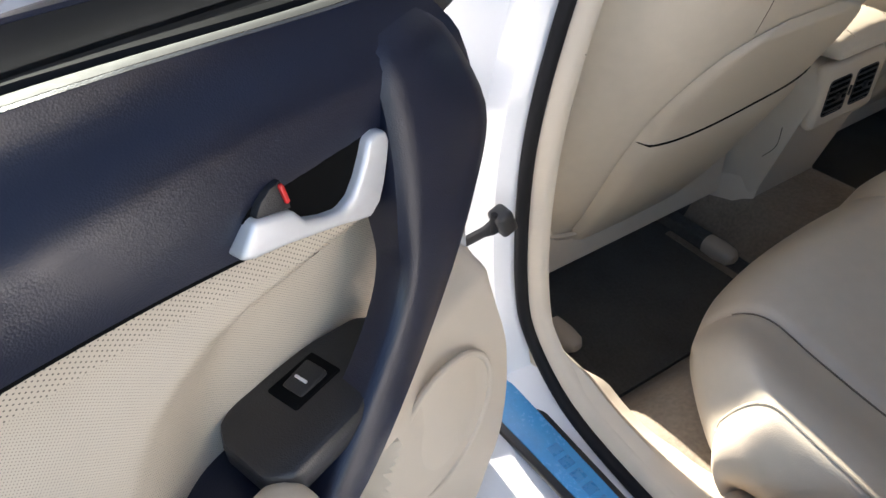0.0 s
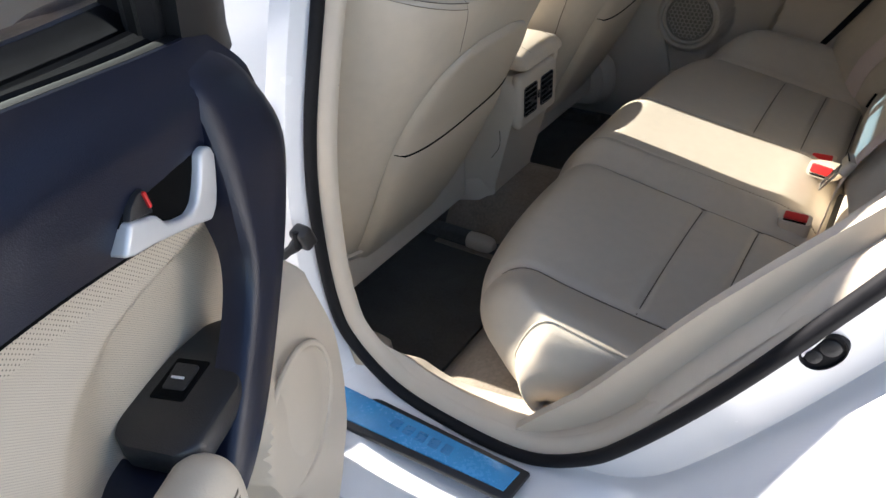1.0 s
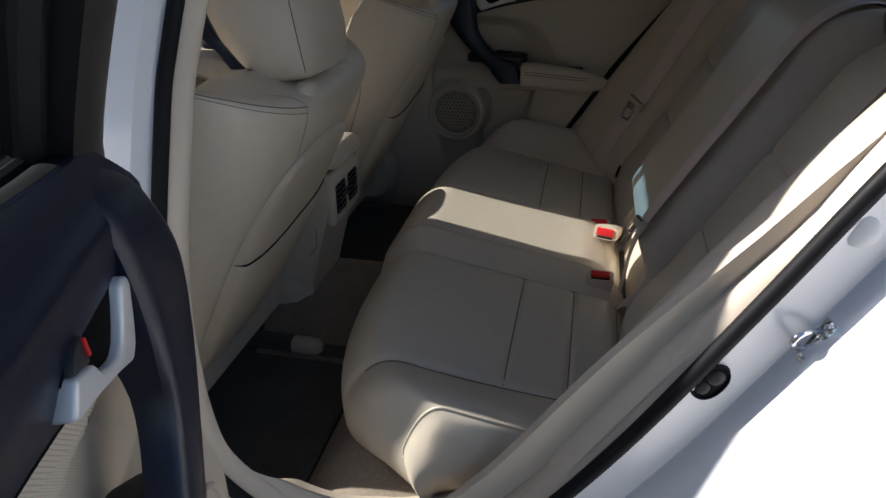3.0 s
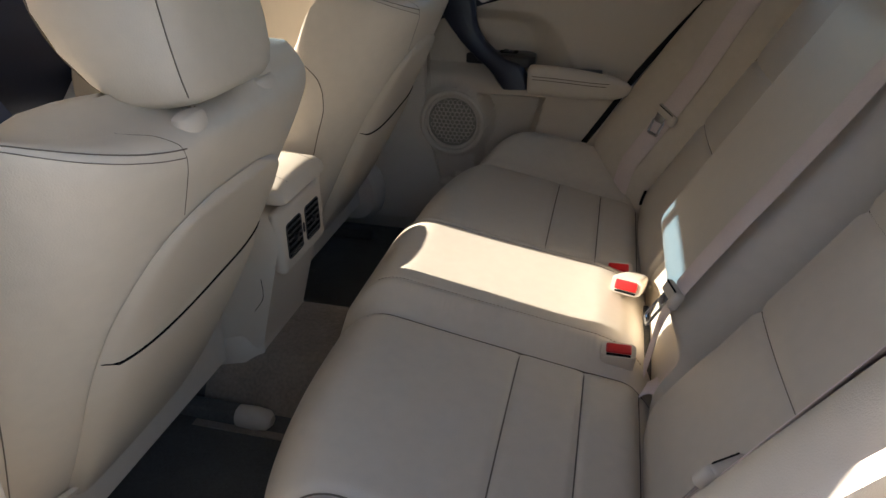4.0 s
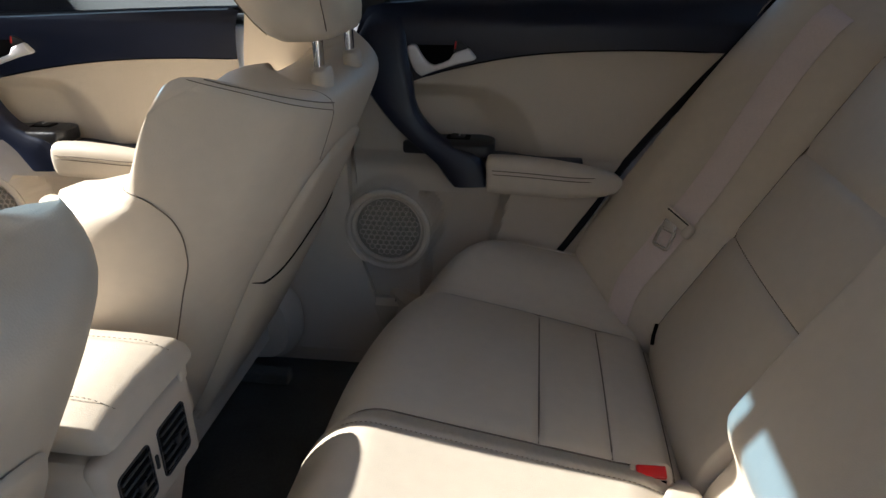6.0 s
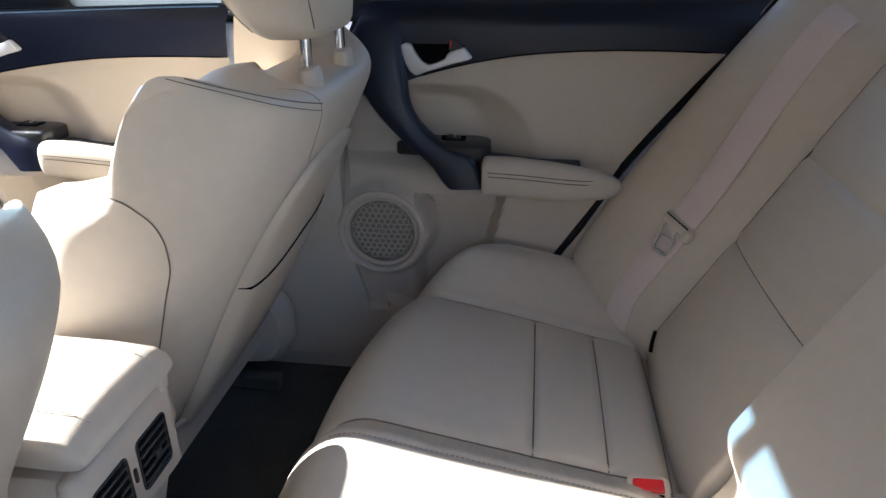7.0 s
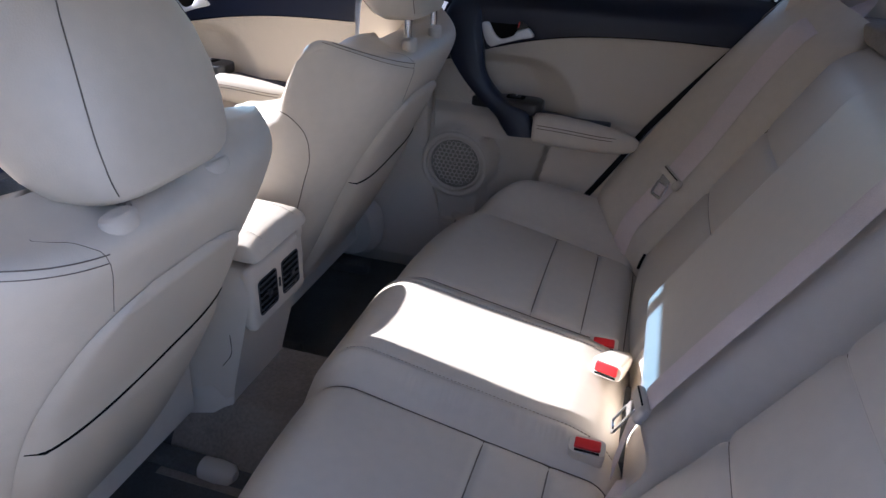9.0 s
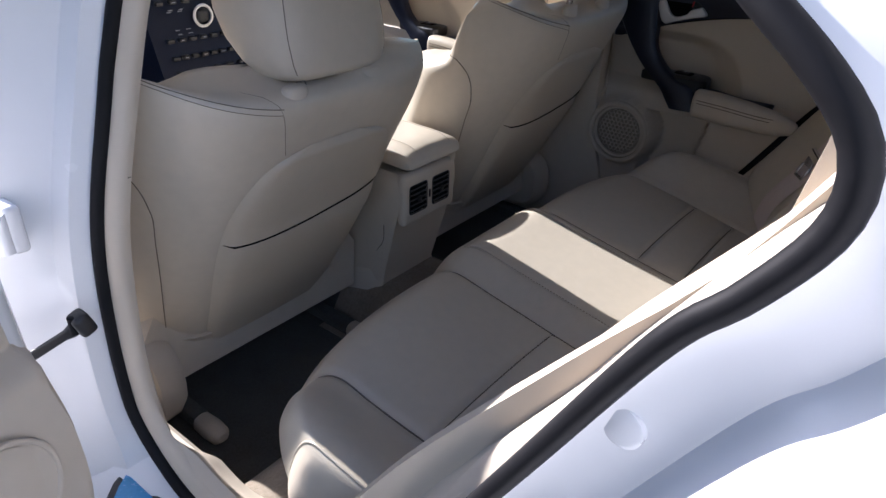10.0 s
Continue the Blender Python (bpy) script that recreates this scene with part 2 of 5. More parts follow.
def prism(outline, axis_o, u, v, w, depth, r=0.003, seg=2):
    """A plate with the outline (a, b) in the axes u, v, of a depth along w, with rounded edges."""
    bm = bmesh.new()
    o, u, v, w = Vector(axis_o), Vector(u), Vector(v), Vector(w)
    f = bm.faces.new([bm.verts.new(o + u * a + v * b) for a, b in outline])
    ext = bmesh.ops.extrude_face_region(bm, geom=[f])
    bmesh.ops.translate(bm, vec=w * depth, verts=[e for e in ext["geom"] if isinstance(e, bmesh.types.BMVert)])
    bmesh.ops.recalc_face_normals(bm, faces=bm.faces[:])
    if r:
        bmesh.ops.bevel(bm, geom=[e for e in bm.edges if e.calc_face_angle(0) > 0.6], offset=r, segments=seg, affect="EDGES", profile=0.5)
    return bm


def rounded(w, h, r, n=5, cx=0.0, cy=0.0):
    """A rectangle's outline with round corners."""
    out = []
    for sx, sy, a0 in ((1, 1, 0), (-1, 1, 90), (-1, -1, 180), (1, -1, 270)):
        for k in range(n):
            a = radians(a0 + 90 * k / (n - 1))
            out.append((cx + sx * (w / 2 - r) + r * math.cos(a), cy + sy * (h / 2 - r) + r * math.sin(a)))
    return out


def ring_pts(hy, hn, power=3.2, n=36):
    """A rounded-rectangle ring of half sizes."""
    out = []
    for k in range(n):
        a = 2 * math.pi * k / n
        c, s = math.cos(a), math.sin(a)
        out.append((hy * math.copysign(abs(c) ** (2 / power), c), hn * math.copysign(abs(s) ** (2 / power), s)))
    return out


# ---- ground and car shell ----
ground = finish("ground", sheet(lambda u, v: (u, v, 0.0), steps(-400, 400, 9), steps(-400, 400, 9)), asphalt, smooth=False)
tagged(ground, "grey worn asphalt under the parked car", "ground", kind="structure")


# unseen wall, added to hold low light back from the car's open side
sky_block = finish("sky_block_west", rbox(-6.6, -4.6, 1.5, 15.0, 0.25, 3.0, 0.02, 2), block_dark, smooth=False)
tagged(sky_block, "unseen dark wall added to block low light from the left", "wall", kind="structure")


def floor_z(x, y):
    tunnel = 0.10 * ease(0.17, 0.08, abs(y))
    rise = 0.10 * ease(0.10, 0.22, x) + 0.06 * ease(-0.55, -0.9, x)
    return 0.255 + max(tunnel, 0) + rise


floor = finish("floor", sheet(lambda u, v: (v, u, floor_z(v, u)), steps(-0.672, 0.672, 61), steps(-1.35, 0.75, 71), 0.02), mat_pile)
tagged(floor, "dark olive-grey carpet over the car floor with a centre tunnel", "car floor", kind="structure")

# the line of the rear doorway, seen from the side: x, z
DOORWAY = [(0.079, 1.07), (0.061, 1.00), (0.049, 0.94), (0.036, 0.79), (0.030, 0.68), (0.038, 0.55), (0.065, 0.475), (0.14, 0.415), (0.25, 0.395), (0.35, 0.40), (0.425, 0.445), (0.48, 0.51), (0.56, 0.637), (0.647, 0.80),
           (0.727, 0.954), (0.761, 1.000), (0.784, 1.037), (0.790, 1.060), (0.787, 1.078), (0.779, 1.091), (0.762, 1.107), (0.736, 1.126), (0.67, 1.172), (0.56, 1.24), (0.42, 1.27), (0.27, 1.27), (0.16, 1.208)]


def seal_in(x, z):
    """How far the doorway's line leans in from the sill."""
    lean_front = smooth1([(0.5, 0.0), (0.68, 0.010), (0.79, 0.022), (0.94, 0.058), (1.07, 0.085), (1.28, 0.13)], z)
    lean_rear = smooth1([(1.02, 0.0), (1.10, 0.004), (1.16, 0.03), (1.28, 0.13)], z)
    return lean_front + (lean_rear - lean_front) * ease(0.10, 0.60, x)



def doorway(side, n=260):
    pts = [(x, 0, z) for x, z in DOORWAY]
    return [(p.x, p.z) for p in spline(pts + [pts[0]], n + 1)][:-1]


def offset_loop(loop, d, flat_sill=False):
    out, n = [], len(loop)
    full = d
    for i, (x, z) in enumerate(loop):
        a, b = loop[i - 5], loop[(i + 5) % n]
        t = Vector((b[0] - a[0], b[1] - a[1])).normalized()
        if flat_sill:
            k = 0.85 * ease(0.55, 0.97, t.x)
            d = full - k * min(full, 0.155)
        out.append((x + d * t.y, z - d * t.x))
    return out


def doorway_band(side, profile, first=0.0, last=1.0):
    """A band that follows the doorway. profile: (distance outward from the doorway's line, y)."""
    loop = doorway(side)
    n = len(loop)
    i0, i1 = int(first * n), int(last * n)
    idx = [i % n for i in range(i0, i1 + 1)]
    loops = [offset_loop(loop, d, d > 0.01) for d, _ in profile]
    bm = bmesh.new()
    rows = [[bm.verts.new((lp[i][0], side * (y - seal_in(*lp[i])), lp[i][1])) for i in idx] for lp, (_, y) in zip(loops, profile)]
    for a, b in zip(rows, rows[1:]):
        for i in range(len(idx) - 1):
            bm.faces.new((a[i], a[i + 1], b[i + 1], b[i]))
    return bm


PILLARS = {}
for side, word in ((-1, "left"), (1, "right")):
    jamb = [(0.004, 0.707), (0.012, 0.704), (0.026, 0.7008), (0.040, 0.6985), (0.058, 0.6965), (0.064, 0.701), (0.072, 0.716), (0.084, 0.733), (0.10, 0.753), (0.115, 0.788), (0.125, 0.83), (0.137, 0.862), (0.155, 0.874), (0.22, 0.885), (0.32, 0.89), (0.45, 0.885)]
    q = finish("body_side_" + word, doorway_band(side, jamb, 0.205, 0.82), paint)
    tagged(q, "white painted body side round the rear doorway", "car body", kind="structure")
    seal = offset_loop(doorway(side), 0.002)
    s = finish("door_seal_" + word, tube([(x, side * (0.708 - seal_in(x, z)), z) for x, z in seal], 0.0085, 12, True, up=(0, 1, 0)), rubber)
    tagged(s, "black rubber weatherstrip round the doorway", "door seal", kind="structure")
    trim = [(0.0, 0.705), (-0.007, 0.702), (-0.016, 0.696), (-0.020, 0.690), (-0.020, 0.684)]
    tb = doorway_band(side, trim, 0.0, 1.0)
    line = doorway(side)
    for v in tb.verts:
        # only a thin lip up the rear edge and along the roof
        near = min(line, key=lambda q: (q[0] - v.co.x) ** 2 + (q[1] - v.co.z) ** 2)
        k = 0.75 * ease(0.78, 0.95, v.co.z) * ease(0.45, 0.60, v.co.x)
        v.co.x += (near[0] - v.co.x) * k
        v.co.z += (near[1] - v.co.z) * k
    t = finish("trim_" + word, tb, plastic_tan)
    ab = doorway_band(side, [(-0.012, 0.698), (-0.020, 0.688), (-0.025, 0.672), (-0.024, 0.64), (-0.016, 0.615), (0.01, 0.600), (0.06, 0.595)], 0.235, 0.455)
    for v in ab.verts:
        # narrow along the sill, broad up the wheel arch
        k = 1 - ease(0.19, 0.37, v.co.x)
        ay = abs(v.co.y)
        v.co.y = side * (ay + k * max(0, 0.672 - ay) * 0.50)
        v.co.z -= 0.012 * k * ease(0.66, 0.65, ay)
        k = ease(0.15, 0.07, v.co.x)
        v.co.y += side * max(0, 0.690 - abs(v.co.y)) * k
        v.co.z -= 0.010 * k
        v.co.y += side * (0.69 - abs(v.co.y)) * ease(0.80, 0.98, v.co.z) * 0.8
    arch = finish("arch_trim_" + word, ab, plastic_tan)
    tagged(arch, "beige plastic trim along the sill and wheel arch", "trim", kind="structure")
    tagged(t, "beige plastic trim along the doorway", "trim", kind="structure")
    # pillar between the doors: outline bands up its height
    zs = steps(0.30, 1.30, 30)
    inner = 0.016 if side < 0 else 0.040

    def pillar_edge(z):
        return smooth1([(0.30, 0.08), (0.42, 0.060), (0.55, 0.028), (0.68, 0.022), (0.79, 0.029), (0.94, 0.042), (1.07, 0.073), (1.19, 0.14), (1.30, 0.235)], z)
    rings = []
    for z in zs:
        xr = pillar_edge(z)
        w = smooth1([(0.30, 0.22), (0.5, 0.18), (0.9, 0.13), (1.3, 0.10)], z)
        lean = -seal_in(0.0, z)
        sec = [(xr, 0.705), (xr - 0.012, 0.735), (xr - 0.035, 0.745), (xr - 0.05, 0.775), (xr - 0.06, 0.80), (xr - w + 0.06, 0.80), (xr - w + 0.05, 0.775), (xr - w + 0.03, 0.745), (xr - w + 0.01, 0.735), (xr - w, 0.705)]
        rings.append([(x, side * (y + lean - (0.0 if y < 0.72 else 0.7 * ease(1.10, 1.30, z) * 0.09)), z) for x, y in sec])
    p = PILLARS[side] = finish("pillar_" + word, loft(rings), paint)
    tagged(p, "white painted pillar between the doors", "pillar", kind="structure")
    rings = []
    for z in zs:
        xr = pillar_edge(z) + 0.002
        w = smooth1([(0.30, 0.24), (0.5, 0.19), (0.9, 0.14), (1.3, 0.11)], z)
        lean = -seal_in(0.0, z)
        sec = [(xr, 0.703), (xr + 0.016, 0.696), (xr + 0.019, 0.691 - inner), (xr + 0.014, 0.688 - inner), (xr - w / 2, 0.686 - inner), (xr - w + 0.005, 0.688 - inner), (xr - w - 0.01, 0.690 - inner), (xr - w, 0.703)]
        rings.append([(x, side * (y + lean), z) for x, y in sec])
    p = finish("pillar_trim_" + word, loft(rings), plastic_tan)
    xj, lj = pillar_edge(0.83) + 0.002, -seal_in(0.0, 0.83)
    part("joint", tube([(xj + 0.004, side * (0.7015 + lj), 0.83), (xj + 0.0165, side * (0.6962 + lj), 0.832), (xj + 0.0195, side * (0.691 - inner + lj), 0.834)], 0.0007, 5), seam_shade, p)
    tagged(p, "beige plastic pillar trim", "pillar trim", kind="structure")
    sill = finish("sill_" + word, loft([[(x, side * y, z) for y, z in ((0.70, 0.402), (0.74, 0.394), (0.79, 0.388), (0.83, 0.375), (0.865, 0.33), (0.87, 0.27), (0.84, 0.20), (0.70, 0.20))] for x in steps(-1.1, 0.05, 12)]), paint)
    tagged(sill, "white painted door sill", "car sill", kind="structure")
    st = finish("sill_trim_" + word, loft([[(x, side * y, z) for y, z in ((0.702, 0.405), (0.692, 0.418), (0.675, 0.424), (0.658, 0.422), (0.648, 0.410), (0.650, 0.37), (0.668, 0.25), (0.702, 0.25))] for x in steps(-1.1, 0.15, 16)]), plastic_tan)
    part("joint", tube([(0.122, side * y, z + 0.004) for y, z in ((0.700, 0.410), (0.692, 0.4185), (0.675, 0.4245), (0.660, 0.4225), (0.652, 0.414))], 0.0008, 5), gap_black, st)
    tagged(st, "beige plastic sill trim", "trim", kind="structure")

hump = finish("tunnel_carpet", sheet(lambda u, v: (v, u, floor_z(v, u) + 0.012), steps(-0.19, 0.19, 25), steps(-0.16, 0.20, 15), 0.008), carpet)
tagged(hump, "tan carpet over the centre tunnel", "tunnel carpet", kind="structure")
heel = finish("heel_panel", sheet(lambda u, v: (smooth1([(0, 0.088), (0.08, 0.100), (0.2, 0.128), (0.45, 0.175), (0.65, 0.24), (1, 0.46)], v), u, smooth1([(0, 0.262), (0.08, 0.274), (0.2, 0.315), (0.45, 0.375), (0.65, 0.40), (1, 0.425)], v)), steps(-0.644, 0.644, 41), steps(0, 1, 15), 0.012), carpet)
tagged(heel, "tan carpet rising under the rear cushion", "heel panel", kind="structure")

# roof, headliner, pillars and screens that close the car
roof = finish("roof", sheet(lambda u, v: (v, u, 1.385 - 0.06 * (abs(u) / 0.56) ** 3 - 0.03 * ((v - 0.1) / 0.7) ** 2), steps(-0.60, 0.60, 25), steps(-0.52, 0.92, 25), 0.02), paint)
tagged(roof, "white painted car roof", "car roof", kind="structure")
ceiling = finish("ceiling", sheet(lambda u, v: (v, u, 1.335 - 0.06 * (abs(u) / 0.56) ** 3 - 0.03 * ((v - 0.1) / 0.7) ** 2), steps(-0.58, 0.58, 25), steps(-0.50, 0.90, 25), 0.01), headliner)
tagged(ceiling, "light cloth headliner", "headliner", kind="structure")

def local(bm, m):
    bmesh.ops.transform(bm, matrix=m, verts=bm.verts)
    return bm
for side, word in ((-1, "left"), (1, "right")):
    a = finish("windscreen_pillar_" + word, tube(spline([(-1.35, side * 0.78, 0.93), (-1.0, side * 0.755, 1.11), (-0.66, side * 0.715, 1.27), (-0.45, side * 0.66, 1.33)], 12), 0.028, 10, flat=0.9), plastic_tan)
    tagged(a, "beige pillar beside the windscreen", "pillar", kind="structure")
    c = finish("rear_pillar_" + word, sheet(lambda u, v: Vector((0.66 + 0.40 * u + 0.05 * v, side * (0.66 - 0.10 * v - 0.05 * u), 0.93 + 0.36 * v)), steps(0.22, 1, 8), steps(0, 1, 8), 0.03), plastic_tan)
    tagged(c, "beige rear pillar trim beside the back seat", "pillar trim", kind="structure")
    r = finish("roof_rail_" + word, tube(spline([(-0.5, side * 0.60, 1.315), (-0.3, side * 0.580, 1.325), (0.1, side * 0.575, 1.325), (0.6, side * 0.57, 1.30), (0.95, side * 0.54, 1.22)], 16), 0.035, 8), plastic_tan)
    tagged(r, "beige trim under the roof edge", "trim", kind="structure")
    edge = [(0.34, 0.285), (0.48, 0.392), (0.536, 0.436), (0.72, 0.555), (0.905, 0.695), (0.985, 0.762), (1.05, 0.80)]
    qi = finish("quarter_trim_" + word, sheet(lambda u, v: (smooth1(edge, v) + (0.012 if side > 0 else -0.020) + 0.32 * u, side * ((0.675 if side > 0 else 0.688) - 0.07 * u - 0.03 * ease(0.85, 1.05, v)), v), steps(0, 1, 10), steps(0.34, 1.05, 24), 0.012), plastic_tan)
    tagged(qi, "beige quarter trim beside the back seat", "trim", kind="structure")

shelf = finish("parcel_shelf", rbox(1.05, 0, 0.985, 0.36, 1.32, 0.03, 0.008), carpet)
tagged(shelf, "brown-grey shelf behind the back seat", "parcel shelf", kind="structure")
bulk = finish("bulkhead", rbox(0.98, 0, 0.66, 0.03, 1.36, 0.66, 0.004), carpet)
tagged(bulk, "carpeted panel behind the back seat", "bulkhead", kind="structure")
fire = finish("firewall", rbox(-1.42, 0, 0.60, 0.04, 1.50, 0.76, 0.004), black_plastic)
tagged(fire, "dark front bulkhead below the dashboard", "firewall", kind="structure")
screen = finish("window_front", sheet(lambda u, v: (-1.45 + 0.95 * v, u * (0.70 - 0.08 * v), 0.93 + 0.40 * v + 0.02 * (1 - u * u)), steps(-1, 1, 13), steps(0, 1, 9), 0.0), screen_glass)
tagged(screen, "clear curved windscreen", "windscreen", kind="structure")
def screen_pt(u, v, lift=0.0):
    return (-1.45 + 0.95 * v - 0.3 * lift, u * (0.70 - 0.08 * v), 0.93 + 0.40 * v + 0.02 * (1 - u * u) + lift)


# unseen strips, placed so the sun throws blue patches on the seat back
for u0, u1 in ((-0.30, 0.045), (0.105, 0.40)):
    sb = finish("shade_band", sheet(lambda u, v: screen_pt(u, v, -0.008), steps(u0, u1, 9), steps(0.893, 0.968, 4)), shade_tint)
    tagged(sb, "unseen blue tinted strip along the top of the windscreen, colouring the sun", "shade band", kind="structure")
# unseen patch, added to part the blue light into two
light_split = finish("light_split_patch", sheet(lambda u, v: screen_pt(u, v, -0.010), steps(0.045, 0.105, 4), steps(0.885, 0.97, 4), 0.002), black_plastic)
tagged(light_split, "unseen black patch that splits the blue light on the seat back", "mirror mount", kind="structure")
# unseen header; its lowered sides are added to block sun on the seats
header = finish("header_sun_block", sheet(lambda u, v: screen_pt(u, 1.06 - (0.094 + 0.075 * ease(-0.26, -0.29, u) + 0.13 * ease(0.165, 0.20, u)) * v, -0.012), steps(-1, 1, 81), steps(0, 1, 5), 0.02), headliner)
tagged(header, "light trim above the windscreen, its sides lowered to block the sun", "trim", kind="structure")
rear_screen = finish("window_rear", sheet(lambda u, v: (1.30 - 0.40 * v, u * (0.60 - 0.02 * v), 0.99 + 0.31 * v), steps(-1, 1, 9), steps(0, 1, 7), 0.0), rear_glass)
tagged(rear_screen, "clear sloping rear screen", "rear screen", kind="structure")

# ---- dashboard ----
dash = empty("dashboard", (-1.1, 0, 0.6))


def dpart(name, bm, mat, parent, label="", root=None):
    """A part given in the car's own metres, hung under a root."""
    o = (root or parent)
    top = o
    while top.parent is not None:
        top = top.parent
    bmesh.ops.transform(bm, matrix=top.matrix_world.inverted(), verts=bm.verts)
    return part(name, bm, mat, parent, label)


prof = [(-1.40, 0.92), (-1.20, 0.955), (-1.02, 0.94), (-0.95, 0.90), (-0.94, 0.84), (-0.98, 0.76), (-1.02, 0.66), (-1.10, 0.56), (-1.40, 0.52)]
dpart("dash_body", loft([[(x, y, z - 0.02 * (abs(y) / 0.7) ** 2) for x, z in prof] for y in steps(-0.71, 0.71, 15)]), dark_vinyl, dash)
stack = dpart("control_panel", loft([[(x, y, z) for x, z in ((-1.02, 0.93), (-0.835, 0.90), (-0.81, 0.82), (-0.77, 0.70), (-0.71, 0.62), (-1.0, 0.60))] for y in (-0.12, -0.11, 0.18, 0.19)]), dark_vinyl, dash, "black centre stack")
tn = Vector((0.95, 0, 0.3)).normalized()
knob_c = Vector((-0.803, 0.034, 0.824))
dpart("dial_ring", tube([knob_c + Vector((0.004, 0.026 * math.cos(a), 0.026 * math.sin(a))) for a in steps(0, 2 * math.pi, 25)[:-1]], 0.004, 6, True, up=(1, 0, 0)), silver, dash, "round silver dial ring")
dpart("dial", rbox(*knob_c, 0.02, 0.034, 0.034, 0.008), black_plastic, dash)
random.seed(4)
for row, (zz, count) in enumerate(((0.862, 7), (0.775, 8), (0.735, 9), (0.70, 7))):
    for k in range(count):
        yy = -0.075 + 0.22 * k / (count - 1)
        if abs(yy - 0.034) < 0.035 and 0.78 < zz < 0.87:
            continue
        xx = -0.828 if zz > 0.85 else -0.800 + (0.775 - zz) * 0.33
        b = dpart("button", rbox(xx + 0.012, yy, zz, 0.012, 0.018, 0.010, 0.002), black_plastic, dash)
        if k % 2:
            dpart("mark", rbox(xx + 0.0185, yy, zz, 0.001, 0.009, 0.002, 0), dim_mark, b)
for yy in (-0.045, 0.115):
    v = dpart("air_vent", rbox(-0.842, yy, 0.915, 0.03, 0.10, 0.05, 0.006), gap_black, dash, "dark centre air vent")
    for k in range(4):
        dpart("louvre", rbox(-0.826, yy, 0.898 + 0.012 * k, 0.006, 0.094, 0.003, 0.001), black_plastic, v)
for k, (zz, xx) in enumerate(((0.842, -0.806), (0.846, -0.807), (0.80, -0.792), (0.79, -0.790))):
    for yy in (-0.06, -0.03, 0.085, 0.115):
        dpart("mark", rbox(xx + 0.006, yy + 0.004 * k, zz, 0.002, 0.012, 0.0016, 0), dim_mark, dash)
upv = dpart("air_vent", rbox(-0.80, 0.150, 0.845, 0.03, 0.05, 0.11, 0.012), gap_black, dash, "tall dark air vent beside the stack")
for k in range(7):
    dpart("louvre", rbox(-0.784, 0.150, 0.803 + 0.014 * k, 0.008, 0.044, 0.004, 0.001), slat_plastic, upv)
dpart("silver_bar", rbox(-0.783, 0.150, 0.862, 0.010, 0.03, 0.004, 0.001), silver, upv)
dpart("display", rbox(-0.826, 0.03, 0.885, 0.012, 0.12, 0.026, 0.003), gap_black, dash, "dark display strip")
knee = dpart("knee_panel", loft([[(x, y, z) for x, z in ((-1.03, 0.81), (-0.925, 0.805), (-0.905, 0.795), (-0.905, 0.74), (-0.925, 0.66), (-0.96, 0.60), (-1.08, 0.58))] for y in (-0.675, -0.665, -0.41, -0.40)]), plastic_tan, dash, "beige lower panel beside the wheel")
for k in range(3):
    dpart("switch", rbox(-0.905, -0.603 + 0.029 * k, 0.752 - 0.005 * k, 0.012, 0.024, 0.036, 0.003, 2), gap_black, knee, "dark push switch")
dpart("tray_slot", rbox(-0.907, -0.57, 0.695, 0.012, 0.12, 0.030, 0.004, 2, pose(0, 0, 0, 0, 12, 0)), plastic_tan, knee)
tagged(dash, "black dashboard with a centre stack of buttons and a round dial", "dashboard")

wheel = empty("steering_wheel", (-0.78, -0.36, 0.86))
wm = pose(-0.78, -0.36, 0.86, 0, -65, 0)
dpart("rim", tube([wm @ Vector((0.185 * math.cos(a), 0.185 * math.sin(a), 0)) for a in steps(0, 2 * math.pi, 41)[:-1]], 0.016, 8, True, up=wm.to_3x3() @ Vector((0, 0, 1))), dark_vinyl, wheel)
dpart("hub", rbox(0, 0, 0, 0.13, 0.15, 0.05, 0.02, 3, wm), black_plastic, wheel)
for a in (90, 210, 330):
    dpart("spoke", tube([wm @ Vector((0.05 * math.cos(radians(a)), 0.05 * math.sin(radians(a)), 0)), wm @ Vector((0.18 * math.cos(radians(a)), 0.18 * math.sin(radians(a)), 0.005))], 0.018, 8, flat=0.5), silver, wheel)
dpart("column", tube([(-0.80, -0.36, 0.85), (-1.0, -0.36, 0.76)], 0.045, 10), black_plastic, wheel)
tagged(wheel, "black steering wheel with silver spokes", "steering wheel")

# ---- centre console ----
console = empty("centre_console", (-0.2, 0, 0.36))


def console_ring(x, wt, wb, zt, zb):
    return [(x, -wb, zb), (x, -wb, zb + 0.06), (x, -wt - 0.004, zt - 0.05), (x, -wt, zt - 0.012), (x, -wt + 0.012, zt), (x, wt - 0.012, zt), (x, wt, zt - 0.012), (x, wt + 0.004, zt - 0.05), (x, wb, zb + 0.06), (x, wb, zb)]


rings = [console_ring(-0.95, 0.11, 0.13, 0.60, 0.33), console_ring(-0.6, 0.11, 0.13, 0.56, 0.33), console_ring(-0.33, 0.10, 0.12, 0.57, 0.33), console_ring(-0.31, 0.09, 0.115, 0.635, 0.33)]
for x in steps(-0.28, -0.014, 8):
    rings.append(console_ring(x, 0.088, 0.11, 0.638, 0.33))
rings.append(console_ring(-0.004, 0.086, 0.100, 0.632, 0.332))
body_bm = loft(rings)
for v in body_bm.verts:
    # the back of the console draws in towards its foot
    k = ease(0.54, 0.34, v.co.z) * ease(-0.20, -0.01, v.co.x)
    v.co.x -= 0.065 * k
    v.co.y *= 1 - 0.22 * k
dpart("body", body_bm, plastic_tan, console)
